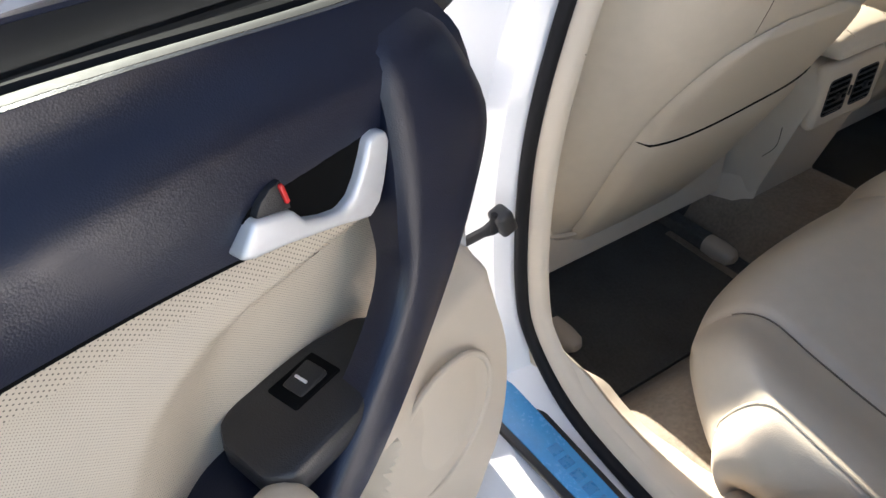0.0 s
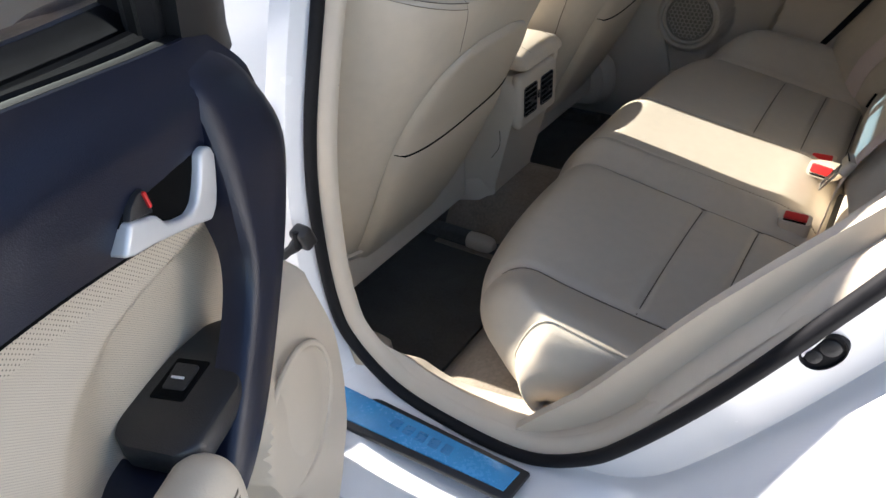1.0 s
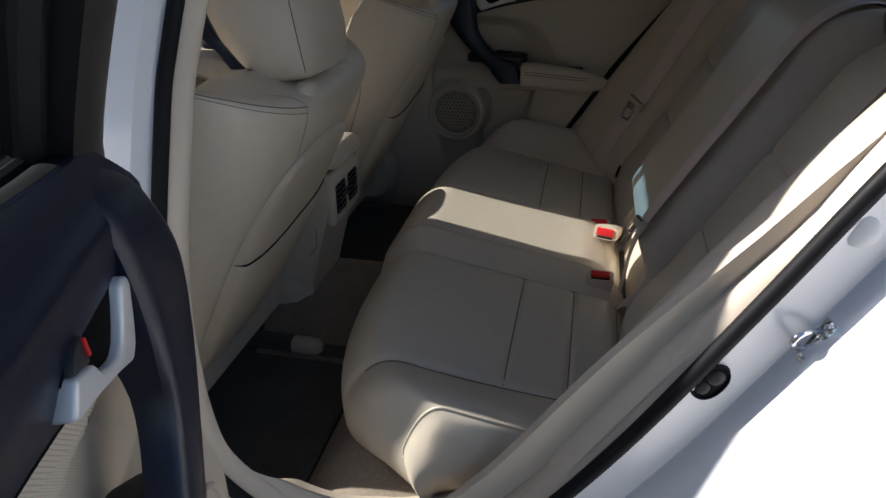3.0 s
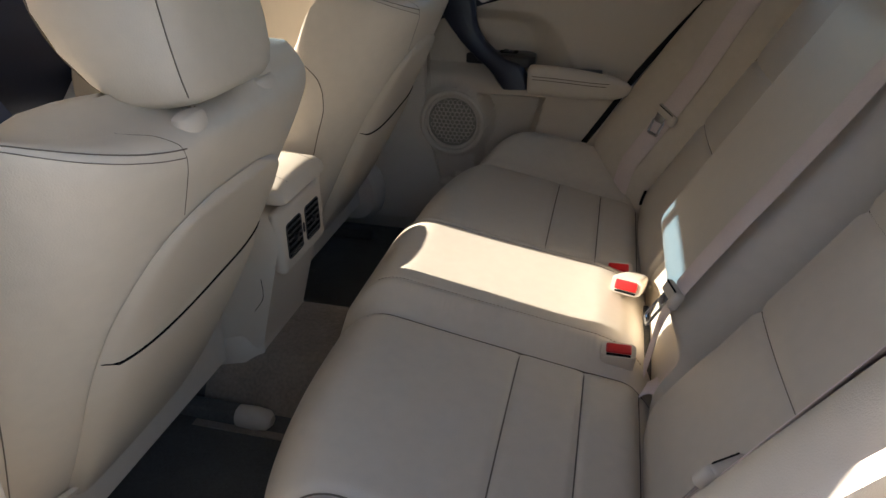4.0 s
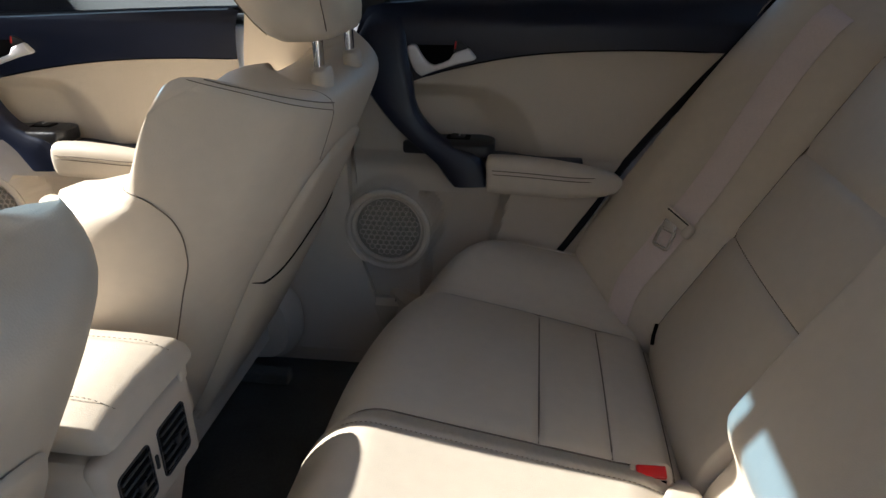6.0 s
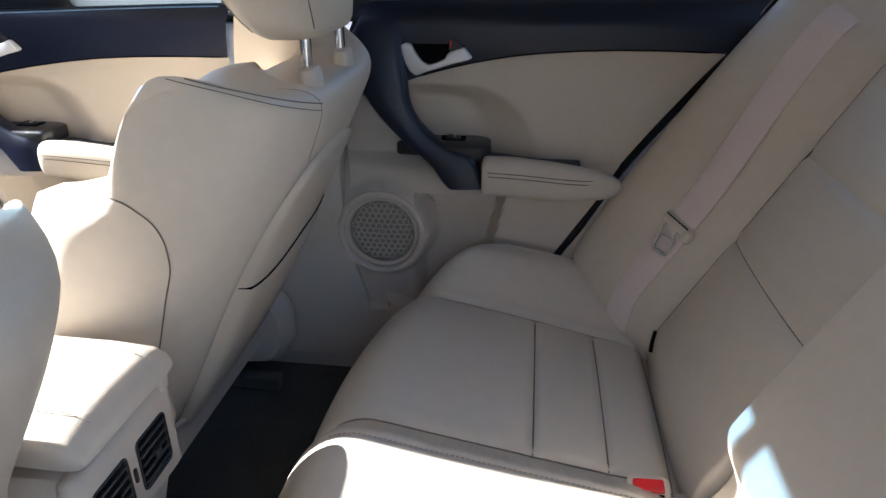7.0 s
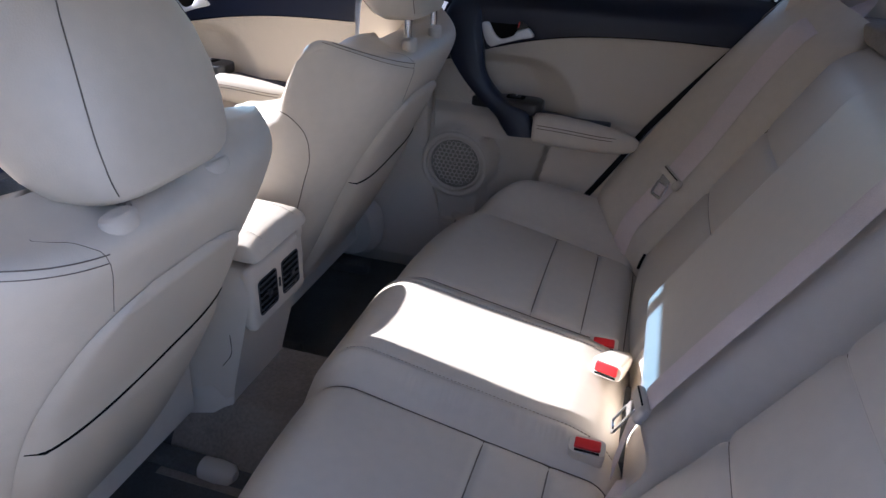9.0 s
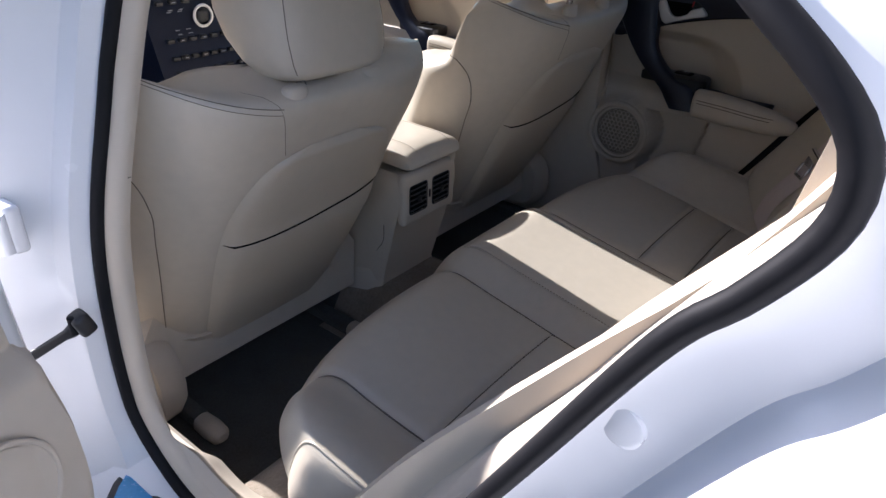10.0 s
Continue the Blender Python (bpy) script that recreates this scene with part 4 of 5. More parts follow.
# headrests of the rear seat
for yc in (-0.34, 0.0, 0.34):
    c = SB_O + SB_UP * 0.42 + SB_N * -0.055 + Vector((0, yc, 0))
    hu, hn = Vector((0.25, 0, 0.968)), Vector((-0.968, 0, 0.25))
    h = 0.75 if yc == 0 else 1.0
    rings = [[c + hu * s * h + hn * b + Vector((0, a, 0)) for a, b in ring_pts(wy, tn, 2.8, 32)] for s, wy, tn in ((-0.065, 0.085, 0.025), (-0.06, 0.108, 0.042), (-0.04, 0.122, 0.052), (0.0, 0.128, 0.055), (0.04, 0.122, 0.05), (0.065, 0.10, 0.036), (0.072, 0.085, 0.02))]
    hd = dpart("headrest", loft(rings), leather, rear, "beige leather rear headrest")
    for a0 in (-0.05, 0.05):
        dpart("seam", tube(spline([c + hu * s * h + hn * tn * 0.99 + Vector((0, a0, 0)) for s, tn in ((-0.06, 0.042), (-0.04, 0.052), (0, 0.055), (0.04, 0.05), (0.065, 0.036))], 12), 0.0012, 5), seam_shade, hd)
for yy in (-0.44, 0.44):
    dpart("anchor_slit", tube([back_pt(yy - 0.014, -0.205, 0.004), back_pt(yy, -0.196, 0.004), back_pt(yy + 0.014, -0.182, 0.004)], 0.0030, 6, flat=0.6), gap_black, backrest, "dark child seat anchor slit")
tagged(rear, "beige leather rear bench seat with a raised sunlit middle place", "car seat")


# ---- belts and buckles ----
def buckle(x, y, z, lean, turn, words):
    """A buckle whose red end stands at x, y, z."""
    m = pose(x, y, z, 0, 0, turn) @ pose(0, 0, 0, 0, lean, 0)
    b = empty("belt_buckle", (x, y, z))
    out = []
    for h, w, t in ((-0.095, 0.014, 0.008), (-0.075, 0.020, 0.011), (-0.03, 0.0245, 0.0145), (-0.006, 0.0255, 0.0150), (0.0, 0.0245, 0.0140)):
        out.append([m @ Vector((bb, a, h)) for a, bb in ring_pts(w, t, 4.5, 24)])
    dpart("housing", loft(out), plastic_tan, b)
    dpart("button", local(rbox(-0.0015, 0, -0.0005, 0.0165, 0.036, 0.008, 0.0025), m), red, b, "red release button")
    dpart("slot", local(rbox(0.0098, 0, 0.0008, 0.0028, 0.034, 0.002, 0.0004), m), gap_black, b)
    dpart("stalk", tube([m @ Vector((0, 0, -0.085)), m @ Vector((0.01, 0, -0.14))], 0.012, 8, flat=0.4), webbing_mat, b)
    tagged(b, words, "belt buckle", "rear belt buckles")


buckle(0.542, -0.136, 0.510, 16, -90, "beige belt buckle with a red button, low beside the seat joint")
buckle(0.550, 0.030, 0.520, 72, -106, "beige belt buckle with a red button, lit by the sun")
buckle(0.540, 0.142, 0.491, 26, -88, "beige belt buckle with a red button in the shade")


def belt(points, width_dirs, words, wide=0.047):
    b = empty("seat_belt", points[0])
    pts = spline(points, 40)
    dpart("webbing", ribbon(pts, width_dirs, wide, 0.0016), webbing_mat, b)
    tagged(b, words, "seat belt", "rear seat belts")
    return b


def tongue(m, parent, wide=0.060, hang=0.0):
    """Grip across the webbing, a knob at its end, and the slotted steel plate hanging from it. m: x out of the seat, y across, z up the belt."""
    grip = rbox(0, 0, 0, 0.011, wide, 0.018, 0.004)
    dpart("tongue_grip", local(merge(grip, rbox(0.001, -wide * 0.42, -0.004, 0.014, 0.016, 0.022, 0.006)), m), plastic_tan, parent, "beige tongue grip")
    dpart("grip_slot", local(rbox(0.006, 0.002, 0.006, 0.0012, wide * 0.78, 0.0022, 0.0003), m), gap_black, parent)
    pm = m @ pose(0.002, wide * 0.10, -0.010, hang, 0, 0)
    ring = [pm @ Vector((0.0, a, -0.026 + b)) for a, b in rounded(0.026, 0.030, 0.004, 4)]
    dpart("tongue_plate", merge(tube(ring, 0.0034, 6, True, flat=0.5, up=pm.to_3x3() @ Vector((1, 0, 0))), local(rbox(0, 0, -0.004, 0.0034, 0.026, 0.016, 0.001), pm)), chrome, parent, "bright steel tongue plate")


SEAT_AXES = Matrix((SB_N, Vector((0, 1, 0)), SB_UP)).transposed().to_4x4()
# outer belts: down the bolsters from the shelf to the seat
for sgn, words in ((1, "beige belt lying over the far seat bolster"), (-1, "beige belt lying over the seat bolster at the open doorway")):
    vs = (-0.235, -0.17, -0.10, -0.03, 0.05, 0.13, 0.20, 0.27, 0.32)
    pts = [back_pt(sgn * (0.516 + 0.02 * ease(0, 0.3, v)), v, 0.004) for v in vs] + [Vector((0.865, sgn * 0.575, 1.01)), Vector((0.89, sgn * 0.585, 1.08))]
    across = back_pt(sgn * 0.548, 0.0) - back_pt(sgn * 0.496, 0.0)
    bo = belt(pts, across, words)
    out = across.normalized()
    face_n = out.cross(SB_UP).normalized()
    if face_n.x > 0:
        face_n = -face_n
    m = Matrix.Translation(back_pt(sgn * 0.513, -0.035, 0.010)) @ Matrix((face_n, out * sgn, SB_UP)).transposed().to_4x4()
    tongue(m, bo, 0.058, -12 * sgn)
# middle belt: from between the headrests down to its tongue, along the edge of the fold-down part


def over_back(y, v, n):
    return SB_O + SB_UP * v + SB_N * n + Vector((0, y, 0))


bM = belt([over_back(-0.193, -0.062, 0.064), over_back(-0.195, -0.03, 0.066), over_back(-0.198, 0.05, 0.068), over_back(-0.200, 0.12, 0.068), over_back(-0.196, 0.20, 0.066), over_back(-0.185, 0.28, 0.062), over_back(-0.170, 0.335, 0.045), over_back(-0.155, 0.375, 0.01), (0.93, -0.14, 0.995)], (0.0, 1, 0.0), "beige middle belt hanging over the seat back", 0.050)
tongue(Matrix.Translation(over_back(-0.194, -0.066, 0.068)) @ SEAT_AXES @ pose(0, 0, 0, -14, 0, 0), bM, 0.062, 8)
dpart("lap_webbing", ribbon(spline([over_back(-0.186, -0.072, 0.060), over_back(-0.172, -0.12, 0.045), over_back(-0.158, -0.17, 0.022), over_back(-0.150, -0.21, 0.004)], 14), (0, 1, 0), 0.034, 0.0016), webbing_mat, bM)
# folded belt end low between cushion and back
belt([(0.582, -0.158, 0.462), (0.598, -0.168, 0.486), (0.610, -0.184, 0.494), (0.620, -0.203, 0.486), (0.628, -0.220, 0.462)], (0.6, 0.1, 0.75), "folded beige belt end in the seat joint", 0.040)

# ---- floor mats ----
for yc in (-0.38, 0.38):
    fm = finish("floor_mat", sheet(lambda u, v: (-0.42 + 0.505 * v, yc + 0.235 * u, floor_z(-0.42 + 0.505 * v, yc + 0.235 * u) + 0.010), steps(-1, 1, 15), steps(0, 1, 19), 0.008), mat_pile)
    tagged(fm, "dark olive-grey carpet mat on the floor behind the seat", "floor mat", "floor mats")


# ---- doors ----
def door(side, shift, angle, rear, words):
    """A door in its closed place, hung on its hinge and turned open by angle. Distances are those of the far rear door, moved by shift."""
    hinge = Vector(((-0.02 if rear else -0.33) + shift, side * 0.834, 0.30))
    root = empty("rear_door" if rear else "front_door", hinge, 0.0)

    def P(x, y, z):
        return (x + shift, side * y, z)
    if rear:
        XR = [(0.38, 0.30), (0.48, 0.385), (0.536, 0.428), (0.72, 0.545), (0.905, 0.685), (0.985, 0.752)]
        XF = [(0.38, 0.085), (0.42, 0.048), (0.49, 0.006), (0.66, 0.003), (0.83, 0.015), (0.90, 0.05), (0.985, 0.09)]
        BLACK = [(0.05, 0.81), (0.12, 0.833), (0.172, 0.855), (0.249, 0.8775), (0.34, 0.896), (0.437, 0.906), (0.56, 0.910), (0.70, 0.907)]
    else:
        XR = [(0.38, 0.60), (0.985, 0.685)]
        XF = [(0.38, -0.22), (0.985, -0.18)]
        BLACK = [(-0.2, 0.80), (0.0, 0.812), (0.12, 0.825), (0.172, 0.840), (0.249, 0.856), (0.34, 0.870), (0.437, 0.880), (0.56, 0.885), (0.70, 0.885)]

    def face(x, z):
        """How far in the trim stands."""
        y = 0.690 - 0.022 * ease(0.72, 0.60, z)
        y -= 0.012 * ease(0.86, 0.93, z)
        y += 0.028 * ease(0.945, 0.99, z)
        y += 0.035 * (1 - ease(0.0, 0.02, x - smooth1(XF, z))) * ease(0.87, 0.84, z) if rear else 0
        # scooped hollow above the armrest
        rim = smooth1([(0.70, 0.396), (0.74, 0.388), (0.78, 0.370), (0.81, 0.346), (0.830, 0.314), (0.840, 0.28), (0.846, 0.20)], z)
        y += 0.026 * ease(0.0, 0.085, rim - x) * ease(0.850, 0.815, z) * ease(0.690, 0.715, z) + 0.004 * ease(0.0, 0.010, rim - x) * ease(0.846, 0.838, z) * ease(0.690, 0.715, z)
        return y

    SX, SZ = (0.114, 0.577) if side > 0 else (0.130, 0.586)  # the speaker's middle

    def lower(x, z):
        y = face(x, z) - 0.004 * ease(0.12, 0.2, x)
        # speaker boss and the pocket hollow
        d = math.hypot(x - SX, z - SZ)
        y -= (0.018 if side > 0 else 0.001) * ease(0.096, 0.082, d) * ease(0.068, 0.073, d)
        inp = ease(0.17, 0.19, x) * ease(0.330, 0.316, x - 0.22 * (z - 0.60)) * ease(0.652, 0.640, z)
        y += 0.046 * inp * ease(0.084, 0.10, d)
        y -= 0.012 * ease(0.715, 0.66, z) * ease(0.60, 0.66, z) * ease(0.12, 0.2, x)
        if not rear:
            y += 0.035 * (1 - ease(0.0, 0.02, x - smooth1(XF, z)))
        return y

    def cut(fn, z0, z1, nu, nv, mat, name, label="", thick=0.0, parent=None, par=None):
        def f(u, v):
            za = z0(0.5) if callable(z0) else z0
            zb0 = z1
            zm = 0.5 * (za + (zb0(0.4) if callable(zb0) else zb0))
            xf, xr = smooth1(XF, zm), smooth1(XR, zm)
            x = xf + (xr - xf) * u
            lo = z0(x) if callable(z0) else z0
            hi = z1(x) if callable(z1) else z1
            z = lo + (hi - lo) * v
            xf, xr = smooth1(XF, z), smooth1(XR, z)
            x = xf + (xr - xf) * u
            lo = z0(x) if callable(z0) else z0
            hi = z1(x) if callable(z1) else z1
            z = lo + (hi - lo) * v
            return P(x, fn(x, z), z)

        def chart(u, v):
            p = f(u, v)
            return (p[0] + p[2], p[2] - p[0])
        return dpart(name, sheet(f, steps(0, 1, nu), steps(0, 1, nv), thick, chart=chart), mat, parent or root, label)

    zb = lambda x: smooth1(BLACK, x)  # noqa: E731
    top = lambda x: 0.979 + 0.021 * ease(0.08, 0.40, x) if rear else 0.949 + 0.020 * ease(0.0, 0.75, x)  # noqa: E731
    low = cut(lower, 0.385, 0.712, 71, 45, plastic_tan, "lower_panel", "beige moulded lower door panel")
    ins = cut(face, 0.705, lambda x: zb(x) - 0.024, 81, 41, leather_fine, "insert", "beige leather door insert")
    cut(face, lambda x: zb(x) - 0.0242, zb, 61, 7, leather_perf, "perforated_band", "perforated beige leather band", parent=ins)
    up = cut(lambda x, z: face(x, z) - 0.004, lambda x: zb(x) - 0.001, top, 61, 21, dark_vinyl, "upper_panel", "black grained upper door panel")
    dpart("seam", tube([P(x, face(x, zb(x)) - 0.003, zb(x)) for x in steps(0.19, 0.66, 40)], 0.0018, 5), gap_black, ins)
    for word, v0, v1, mat in (("ledge", 0.0, 0.12, dark_vinyl), ("ledge_seal", 0.14, 1.0, rubber)):
        dpart(word, sheet(lambda u, v: P(u, face(u, top(u)) - 0.004 + (0.7295 - face(u, top(u))) * v, top(u) + 0.0035 * math.sin(math.pi * min(1.0, v * 0.9 + 0.05)) - 0.003 * v), steps(0.09 if rear else -0.24, 0.74 if rear else 0.66, 30), steps(v0, v1, 5), 0.004), mat, root)
    # armrest
    rings = []
    ARM = ((0.294, 0.45), (0.2955, 0.65), (0.299, 0.82), (0.305, 0.93), (0.315, 1.0), (0.36, 1.02), (0.42, 0.97), (0.47, 0.86), (0.505, 0.70), (0.527, 0.50), (0.538, 0.25))
    if side > 0:
        ARM = ((0.300, 0.70), (0.3005, 0.86), (0.303, 0.95), (0.309, 0.99)) + ARM[4:]
    az, ah = (0.706, 0.040) if side < 0 else (0.6985, 0.034)
    for x, k in ARM:
        rings.append([P(x, 0.642 + a, az - 0.012 * ease(0.3, 0.55, x) + b) for a, b in ring_pts(0.026 * k, ah * k, 2.8, 28)])
    arm = dpart("armrest", loft(rings), leather, root, "beige leather armrest")
    for dz in (0.004, 0.011):
        dpart("seam", tube([P(x, 0.6155 + 0.024 * (ease(0.42, 0.56, x) ** 1.5 + ease(0.318, 0.29, x) * 0.5), az + 0.002 + dz - 0.012 * ease(0.3, 0.55, x)) for x in steps(0.305, 0.50, 24)], 0.0009, 5), seam_shade, arm)
    # switch plate ahead of the armrest
    plate = dpart("switch_plate", prism([*([(0.142, 0.668)] if side > 0 else []), (0.158, 0.690), (0.176, 0.711), (0.212, 0.720), (0.256, 0.726), (0.284, 0.725), (0.302, 0.717), (0.311, 0.702), (0.313, 0.660), (0.300, 0.645), (0.24, 0.645), (0.19, 0.665)], P(0, 0, 0.722), (1, 0, 0), (0, side, 0), (0, 0, 1), 0.026, 0.005), black_plastic, root, "black window switch plate")
    dpart("pocket_floor", prism([(0.30, 0.655), (0.30, 0.722), (0.40, 0.715), (0.47, 0.700), (0.47, 0.655)], P(0, 0, 0.700), (1, 0, 0), (0, side, 0), (0, 0, 1), 0.018, 0.003), dark_vinyl, root, "dark hollow beside the armrest")
    sw = dpart("switch", rbox(*P(0.243, 0.695, 0.7470), 0.044, 0.030, 0.006, 0.002), gap_black, plate)
    dpart("rocker", rbox(*P(0.243, 0.694, 0.7500), 0.026, 0.020, 0.006, 0.002, 2, pose(0, 0, 0, 0, 8, 0)), black_plastic, sw)
    dpart("mark", rbox(*P(0.246, 0.694, 0.7536), 0.002, 0.011, 0.0012, 0), white_mark, sw)
    # pull bar: from the belt line sweeping down to the armrest, given by its fore and aft edges
    FORE = [(0, 0.090, 0.976), (0.12, 0.078, 0.945), (0.25, 0.060, 0.890), (0.4, 0.087, 0.837), (0.55, 0.124, 0.787), (0.67, 0.161, 0.750), (0.8, 0.206, 0.714), (0.92, 0.256, 0.682), (1, 0.300, 0.670)]
    AFT = [(0, 0.150, 0.976), (0.12, 0.152, 0.95), (0.25, 0.157, 0.905), (0.36, 0.163, 0.868), (0.43, 0.167, 0.845), (0.50, 0.171, 0.816), (0.57, 0.184, 0.790), (0.67, 0.211, 0.762), (0.8, 0.244, 0.737), (0.92, 0.279, 0.711), (1, 0.302, 0.692)]
    if side > 0:
        FORE = FORE[:7] + [(0.9, 0.226, 0.688), (1, 0.240, 0.672)]
        AFT = AFT[:8] + [(0.8, 0.247, 0.742), (0.9, 0.285, 0.727), (1, 0.309, 0.674)]
    bar = []
    for t in steps(0, 1, 34):
        fx, fz = (smooth1([(e[0], e[k]) for e in FORE], t) for k in (1, 2))
        rx, rz = (smooth1([(e[0], e[k]) for e in AFT], t) for k in (1, 2))
        y = smooth1([(0, 0.700), (0.05, 0.684), (0.12, 0.668), (0.3, 0.652), (0.6, 0.645), (0.85, 0.636), (1, 0.632)], t)
        mid = lambda k: (fx + (rx - fx) * k, fz + (rz - fz) * k)  # noqa: E731
        deep = 0.70 if t < 0.35 else smooth1([(0.35, 0.70), (0.5, 0.682), (1, 0.668)], t)
        ring = []
        for k, yy in ((0.0, deep), (-0.01, y + 0.010), (0.05, y + 0.003), (0.18, y), (0.5, y + 0.001), (0.80, y + 0.003), (0.94, y + 0.006), (1.0, y + 0.012), (0.96, max(deep, y + 0.03))):
            x, z = mid(k)
            ring.append(P(x, yy, z))
        bar.append(ring)
    dpart("pull_bar", loft(bar), dark_vinyl, root, "black sweeping pull bar")
    # inner latch: silver surround and lever in one sweep round a dark hollow
    dpart("latch_cup", prism([(0.158, 0.912), (0.176, 0.870), (0.24, 0.886), (0.266, 0.908), (0.258, 0.917), (0.248, 0.9235), (0.236, 0.925), (0.20, 0.9205), (0.170, 0.918)], P(0, 0.686, 0), (1, 0, 0), (0, 0, 1), (0, -side, 0), 0.0105, 0.001), gap_black, root, "dark latch hollow")
    dpart("latch_bezel", prism([(0.277, 0.893), (0.263, 0.911), (0.237, 0.902), (0.230, 0.891), (0.217, 0.885), (0.203, 0.881), (0.193, 0.885), (0.185, 0.894), (0.178, 0.905), (0.173, 0.915), (0.165, 0.9165), (0.157, 0.914), (0.155, 0.906), (0.159, 0.893), (0.164, 0.880), (0.170, 0.869), (0.180, 0.862), (0.204, 0.871), (0.246, 0.884), (0.268, 0.889)], P(0, 0.684, 0), (1, 0, 0), (0, 0, 1), (0, -side, 0), 0.016, 0.0035, 3), silver, root, "satin silver latch surround")
    dpart("latch_lever", prism([(0.261, 0.910), (0.256, 0.917), (0.248, 0.922), (0.2395, 0.9235), (0.2365, 0.903)], P(0, 0.682, 0), (1, 0, 0), (0, 0, 1), (0, -side, 0), 0.012, 0.002), black_plastic, root, "dark latch lever")
    dpart("lock_mark", rbox(*P(0.2405, 0.6695, 0.9155), 0.0030, 0.003, 0.013, 0.001, 2, pose(0, 0, 0, 0, 10, 0)), red, root, "red unlock mark")
    # speaker
    sy = 0.0 if side > 0 else 0.022

    def hoop(rad, y, thick):
        return tube([P(SX + rad * math.cos(a), y + sy, SZ + rad * math.sin(a)) for a in steps(0, 2 * math.pi, 49)[:-1]], thick, 8, True, up=(0, 1, 0))
    sp = dpart("speaker_ring", merge(hoop(0.077, 0.645, 0.0075 if side > 0 else 0.0035), hoop(0.066, 0.652, 0.0045 if side > 0 else 0.0025)), plastic_tan, root, "beige speaker ring")
    # one mesh in two colours: darkened for shade on the far side, plain beige near
    dpart("speaker_grille", sheet(lambda u, v: P(SX + 0.070 * v * math.cos(u), (0.660 if side > 0 else 0.648) + sy - 0.006 * (1 - v * v), SZ + 0.070 * v * math.sin(u)), steps(0, 2 * math.pi, 41), steps(0.02, 1, 7)), shaded_mesh if side > 0 else plastic_tan, sp, "speaker mesh, coloured darker on the far door for its shade")
    # honeycomb lines of the mesh
    cells = []
    for i in range(-6, 7) if side > 0 else ():
        for j in range(-6, 7):
            hx, hz = 0.0115 * (i + 0.5 * (j % 2)), 0.0100 * j
            if math.hypot(hx, hz) < 0.057:
                hexa = [P(SX + hx + 0.0058 * math.cos(radians(60 * k + 30)), 0.6525 + 1.1 * (hx * hx + hz * hz), SZ + hz + 0.0058 * math.sin(radians(60 * k + 30))) for k in range(6)]
                cells.append(tube(hexa, 0.0009, 3, True, up=(0, 1, 0)))
    if cells:
        dpart("mesh_pattern", merge(*cells), plastic_tan, sp)
    if rear:
        dpart("edge_seal", tube([P(smooth1(XR, z) + 0.008, face(smooth1(XR, z), z) + 0.004, z) for z in steps(0.40, 0.985, 30)], 0.009, 6, flat=0.8, up=(0, 1, 0)), rubber, root, "black seal along the door edge")
    # core, outer skin and glass
    if rear:
        outline = [(0.02, 0.36), (0.33, 0.36), (0.43, 0.45), (0.55, 0.60), (0.66, 0.80), (0.735, 0.935), (0.06, 0.935), (0.0, 0.80), (-0.01, 0.55)]
        glass = [(0.088, 0.955), (0.755, 0.955), (0.79, 1.05), (0.74, 1.13), (0.60, 1.24), (0.45, 1.275), (0.30, 1.265), (0.20, 1.19), (0.135, 1.07)]
    else:
        outline = [(-0.28, 0.36), (0.58, 0.36), (0.66, 0.60), (0.685, 0.935), (-0.30, 0.935), (-0.32, 0.60)]
        glass = [(-0.28, 0.925), (0.70, 0.930), (0.76, 1.10), (0.82, 1.28), (0.50, 1.295), (0.25, 1.265), (0.0, 1.15)]
    core = dpart("shell", prism(outline, P(0, 0.722, 0), (1, 0, 0), (0, 0, 1), (0, side, 0), 0.128, 0.02, 3), paint, root, "white painted door shell")
    gy = lambda z: 0.745 - 0.58 * max(0, z - 0.955) ** 1.2  # noqa: E731
    gb = bmesh.new()
    vs = [gb.verts.new(P(x, gy(z), z)) for x, z in glass]
    gb.faces.new(vs)
    bmesh.ops.triangulate(gb, faces=gb.faces[:])
    g = dpart("window_pane", gb, rear_side_glass if rear else side_glass, root, "clear side window")
    fr = [P(x, gy(z) - 0.004, z) for x, z in glass]
    dpart("window_frame", tube([*spline([*fr[1:], fr[0]], 44)], 0.018, 8, flat=0.8, up=(0, 1, 0)), black_plastic, root, "black window frame")
    if rear:
        lean = [(0.950, 0.088), (1.07, 0.135), (1.19, 0.20), (1.265, 0.30)]
        dpart("frame_cover", sheet(lambda u, v: P(smooth1(lean, v) - 0.052 + 0.056 * u, gy(v) - 0.018 - 0.006 * math.sin(math.pi * u), v), steps(0, 1, 7), steps(0.950, 1.25, 14), 0.02), black_plastic, root, "black cover of the window frame")
    dpart("belt_strip", tube([P(x, 0.7315, top(x) - 0.003) for x in steps(0.10 if rear else -0.25, 0.75 if rear else 0.68, 16)], 0.0065, 8), rubber, root, "black window seal strip")
    dpart("outer_strip", tube([P(x, 0.760, 0.945) for x in steps(0.08 if rear else -0.25, 0.75 if rear else 0.68, 16)], 0.012, 10, flat=0.8), rubber, root, "black outer window strip")
    dpart("seal_lip", tube([P(x, 0.7385, top(x) + 0.0025) for x in steps(0.11 if rear else -0.25, 0.75 if rear else 0.68, 16)], 0.0014, 6), black_plastic, root, "thin dark sealing lip along the window")
    root.matrix_world = Matrix.Translation(hinge) @ pose(0, 0, 0, 0, 0, angle)
    tagged(root, words, "car door", "car doors")
    return root


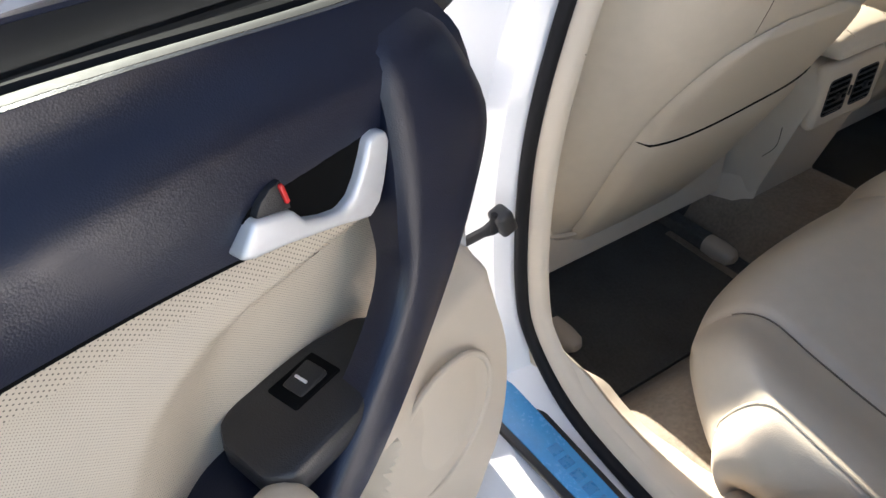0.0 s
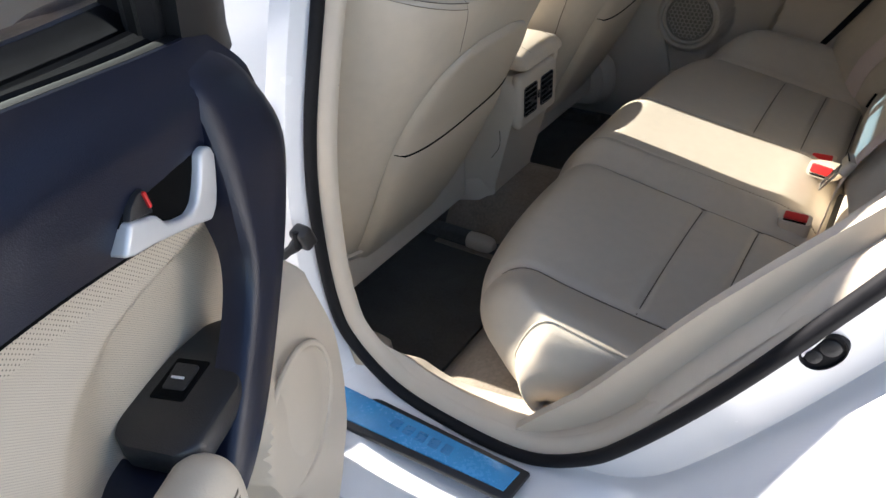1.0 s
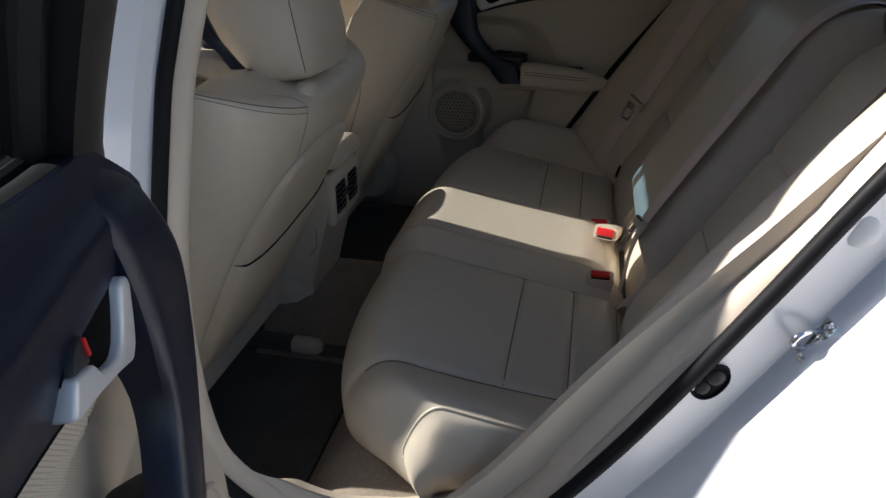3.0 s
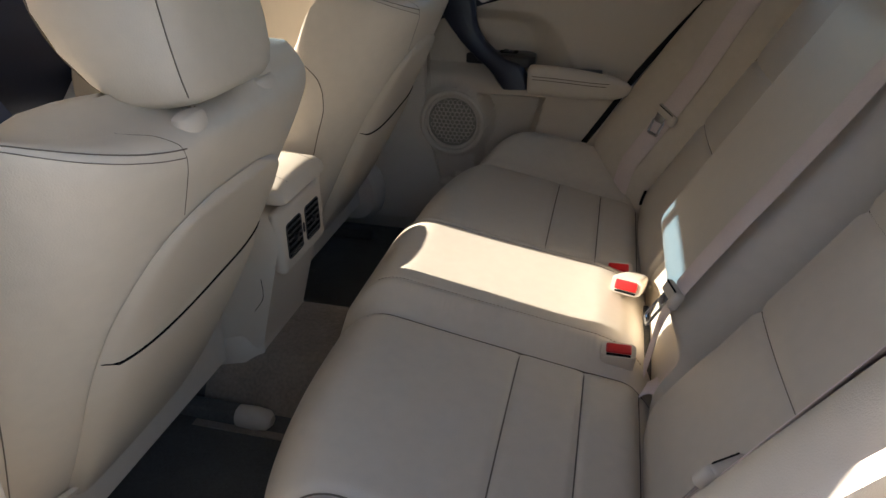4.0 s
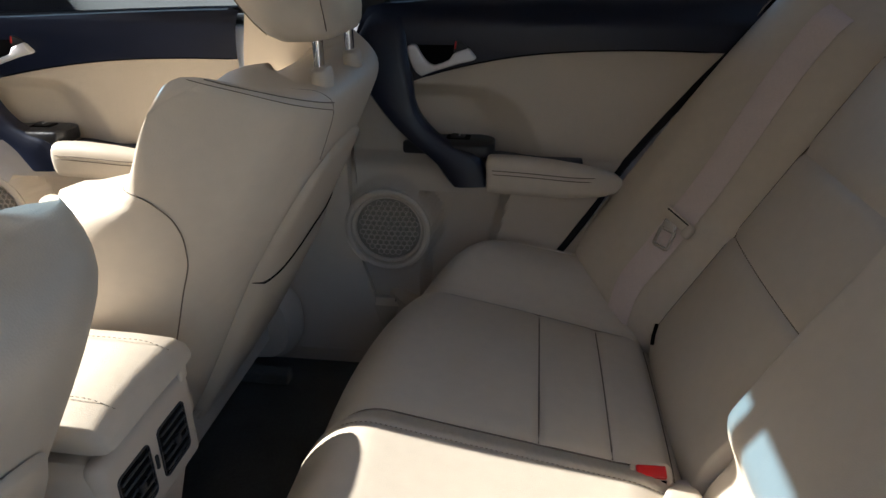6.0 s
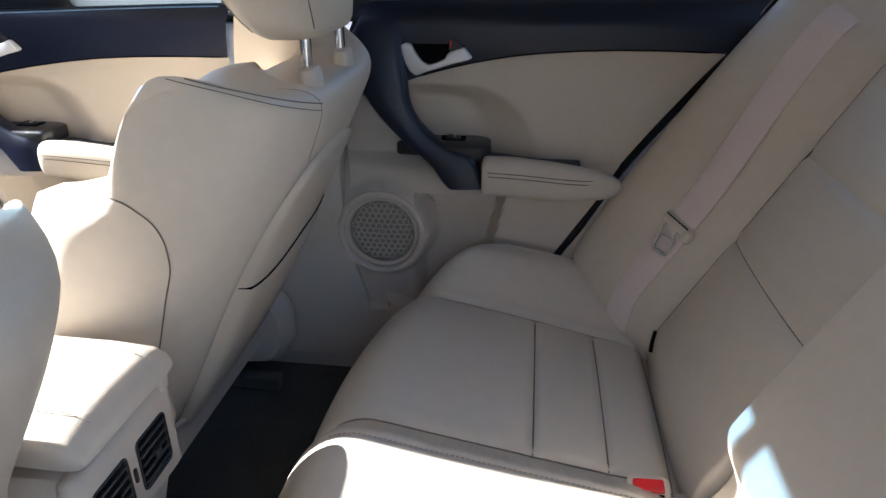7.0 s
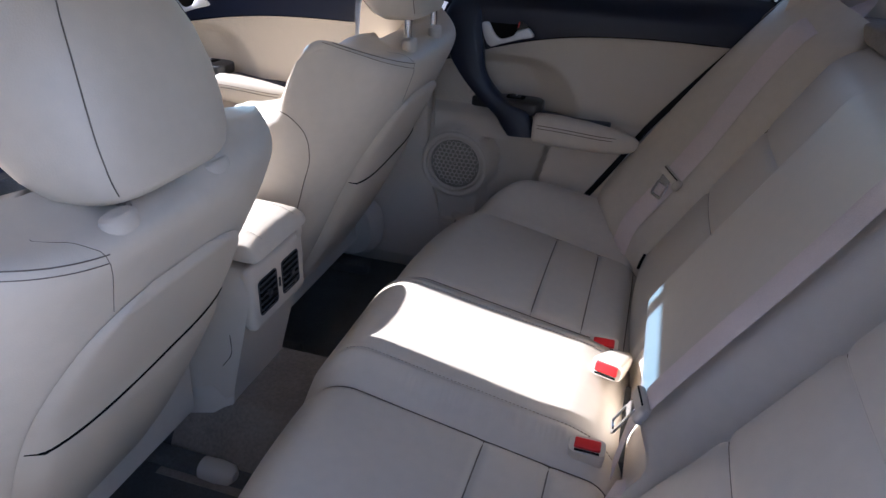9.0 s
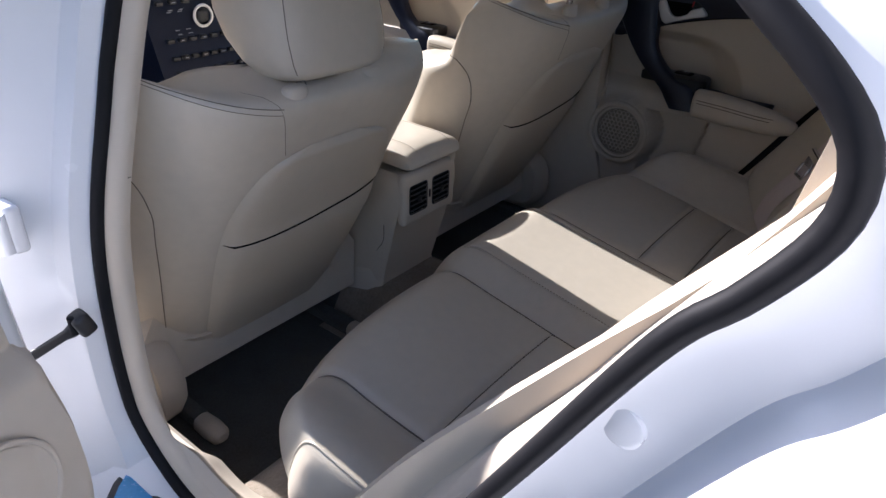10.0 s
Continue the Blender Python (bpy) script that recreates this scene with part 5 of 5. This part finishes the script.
door(1, 0.0, 0.0, True, "closed rear door with black top, beige insert and round speaker")
door(1, -0.83, 0.0, False, "closed front door with black top and beige sunlit insert")
door(-1, 0.0, -69.0, True, "open rear door with black top, beige perforated insert and silver latch")
door(-1, -0.83, -62.0, False, "open front door with black top and beige insert")

# ---- fittings on the doorway ----
sp = empty("sill_plate", (0.2, -0.76, 0.40))
dpart("frame", prism([(0.036, -0.729), (0.368, -0.729), (0.363, -0.782), (0.085, -0.797), (0.052, -0.760)], (0, 0, 0.394), (1, 0, 0), (0, 1, 0), (0, 0, 1), 0.009, 0.003), black_plastic, sp, "black sill plate rim")
dpart("film", prism([(0.052, -0.738), (0.357, -0.738), (0.352, -0.772), (0.092, -0.786), (0.066, -0.758)], (0, 0, 0.4015), (1, 0, 0), (0, 1, 0), (0, 0, 1), 0.004, 0.001), blue_film, sp, "blue protective film")
for k in range(5):
    dpart("embossed_bar", rbox(0.175 + 0.021 * k, -0.757, 0.4055, 0.014, 0.016, 0.0012, 0.0004, 2), blue_dark, sp)
tagged(sp, "sill plate with black rim still under blue film", "sill plate")

st = empty("door_striker", (0.706, -0.70, 0.772))
out_v = Vector((-0.74, -0.58, 0.34)).normalized()
up_v = Vector((0.45, 0, 0.89))
up_v = (up_v - out_v * up_v.dot(out_v)).normalized()
sm = Matrix.Translation((0.709, -0.7015, 0.772)) @ Matrix((up_v.cross(out_v), -out_v, up_v)).transposed().to_4x4() @ Matrix.Scale(0.72, 4)


dpart("base", local(prism([(-0.022, -0.030), (-0.012, -0.036), (0.012, -0.036), (0.020, -0.02), (0.024, 0.02), (0.012, 0.036), (-0.012, 0.036), (-0.022, 0.02)], (0, 0, 0), (1, 0, 0), (0, 0, 1), (0, -1, 0), 0.005, 0.0015), sm), chrome, st)
dpart("loop", local(tube(spline([(-0.004, -0.002, -0.016), (-0.004, -0.022, -0.014), (-0.004, -0.038, -0.006), (-0.004, -0.038, 0.006), (-0.004, -0.022, 0.014), (-0.004, -0.002, 0.016)], 18), 0.0045, 10, up=(1, 0, 0)), sm), chrome, st, "steel striker loop")
for dz in (-0.026, 0.026):
    dpart("screw", local(loft([[(0.002 + a, y, dz + b) for a, b in ring_pts(r, r, 2, 14)] for y, r in ((-0.004, 0.007), (-0.007, 0.006), (-0.008, 0.004))]), sm), chrome, st)
tagged(st, "steel door striker with two screws on the white jamb", "door striker")

gr = empty("rubber_grommet", (0.627, -0.73, 0.706))
gm = pose(0.6265, -0.7050, 0.7145, 0, 28, -4)
dpart("plug", local(loft([[(a, y, b) for a, b in ring_pts(w, h, 2.2, 26)] for y, w, h in ((0.010, 0.0145, 0.0230), (-0.0010, 0.0145, 0.0230), (-0.0015, 0.0135, 0.0220), (0.0010, 0.0120, 0.0205))]), gm), rubber, gr)
for cx, cz, r in ((-0.001, -0.0105, 0.0066), (0.001, 0.0075, 0.0082)):
    dpart("stud", local(loft([[(cx + a, y, cz + b) for a, b in ring_pts(rr, rr * 1.15, 2.2, 16)] for y, rr in ((0.006, r), (0.0000, r * 0.95), (-0.0010, r * 0.75), (-0.0011, r * 0.3))]), gm), black_plastic, gr)
tagged(gr, "black oval rubber grommet in the white jamb", "rubber grommet")

cp = finish("body_plug", local(loft([[(a, y, b) for a, b in ring_pts(r, r, 2, 20)] for y, r in ((0.003, 0.015), (-0.002, 0.015), (-0.0035, 0.012))]), pose(0.718, -0.7005, 0.886, 0, 0, -8)), paint)
tagged(cp, "round white plug in the painted jamb", "body plug")

ck = empty("door_check", (0.03, -0.745, 0.654))
dpart("arm", loft([[(x + b * 0.3, y, z + a) for a, b in ring_pts(h, w, 3.0, 14)] for x, y, z, h, w in ((0.040, -0.735, 0.660, 0.011, 0.012), (0.038, -0.750, 0.656, 0.011, 0.012), (0.033, -0.758, 0.650, 0.007, 0.010), (0.020, -0.79, 0.634, 0.007, 0.010), (0.006, -0.83, 0.618, 0.007, 0.010))]), black_plastic, ck)
dpart("mount", rbox(0.041, -0.738, 0.662, 0.026, 0.022, 0.032, 0.006, 3, pose(0, 0, 0, 20, 0, 0)), black_plastic, ck)
dpart("pin", tube([(0.042, -0.750, 0.652), (0.042, -0.750, 0.676)], 0.0045, 10), rubber, ck)
tagged(ck, "black door check arm between pillar and door", "door check")

hg = part("hinge", rbox(-0.006, -0.768, 0.794, 0.040, 0.020, 0.060, 0.006), paint, PILLARS[-1], "white painted door hinge")
part("knuckle", tube([(0.004, -0.782, 0.768), (0.004, -0.782, 0.818)], 0.011, 14), paint, hg)
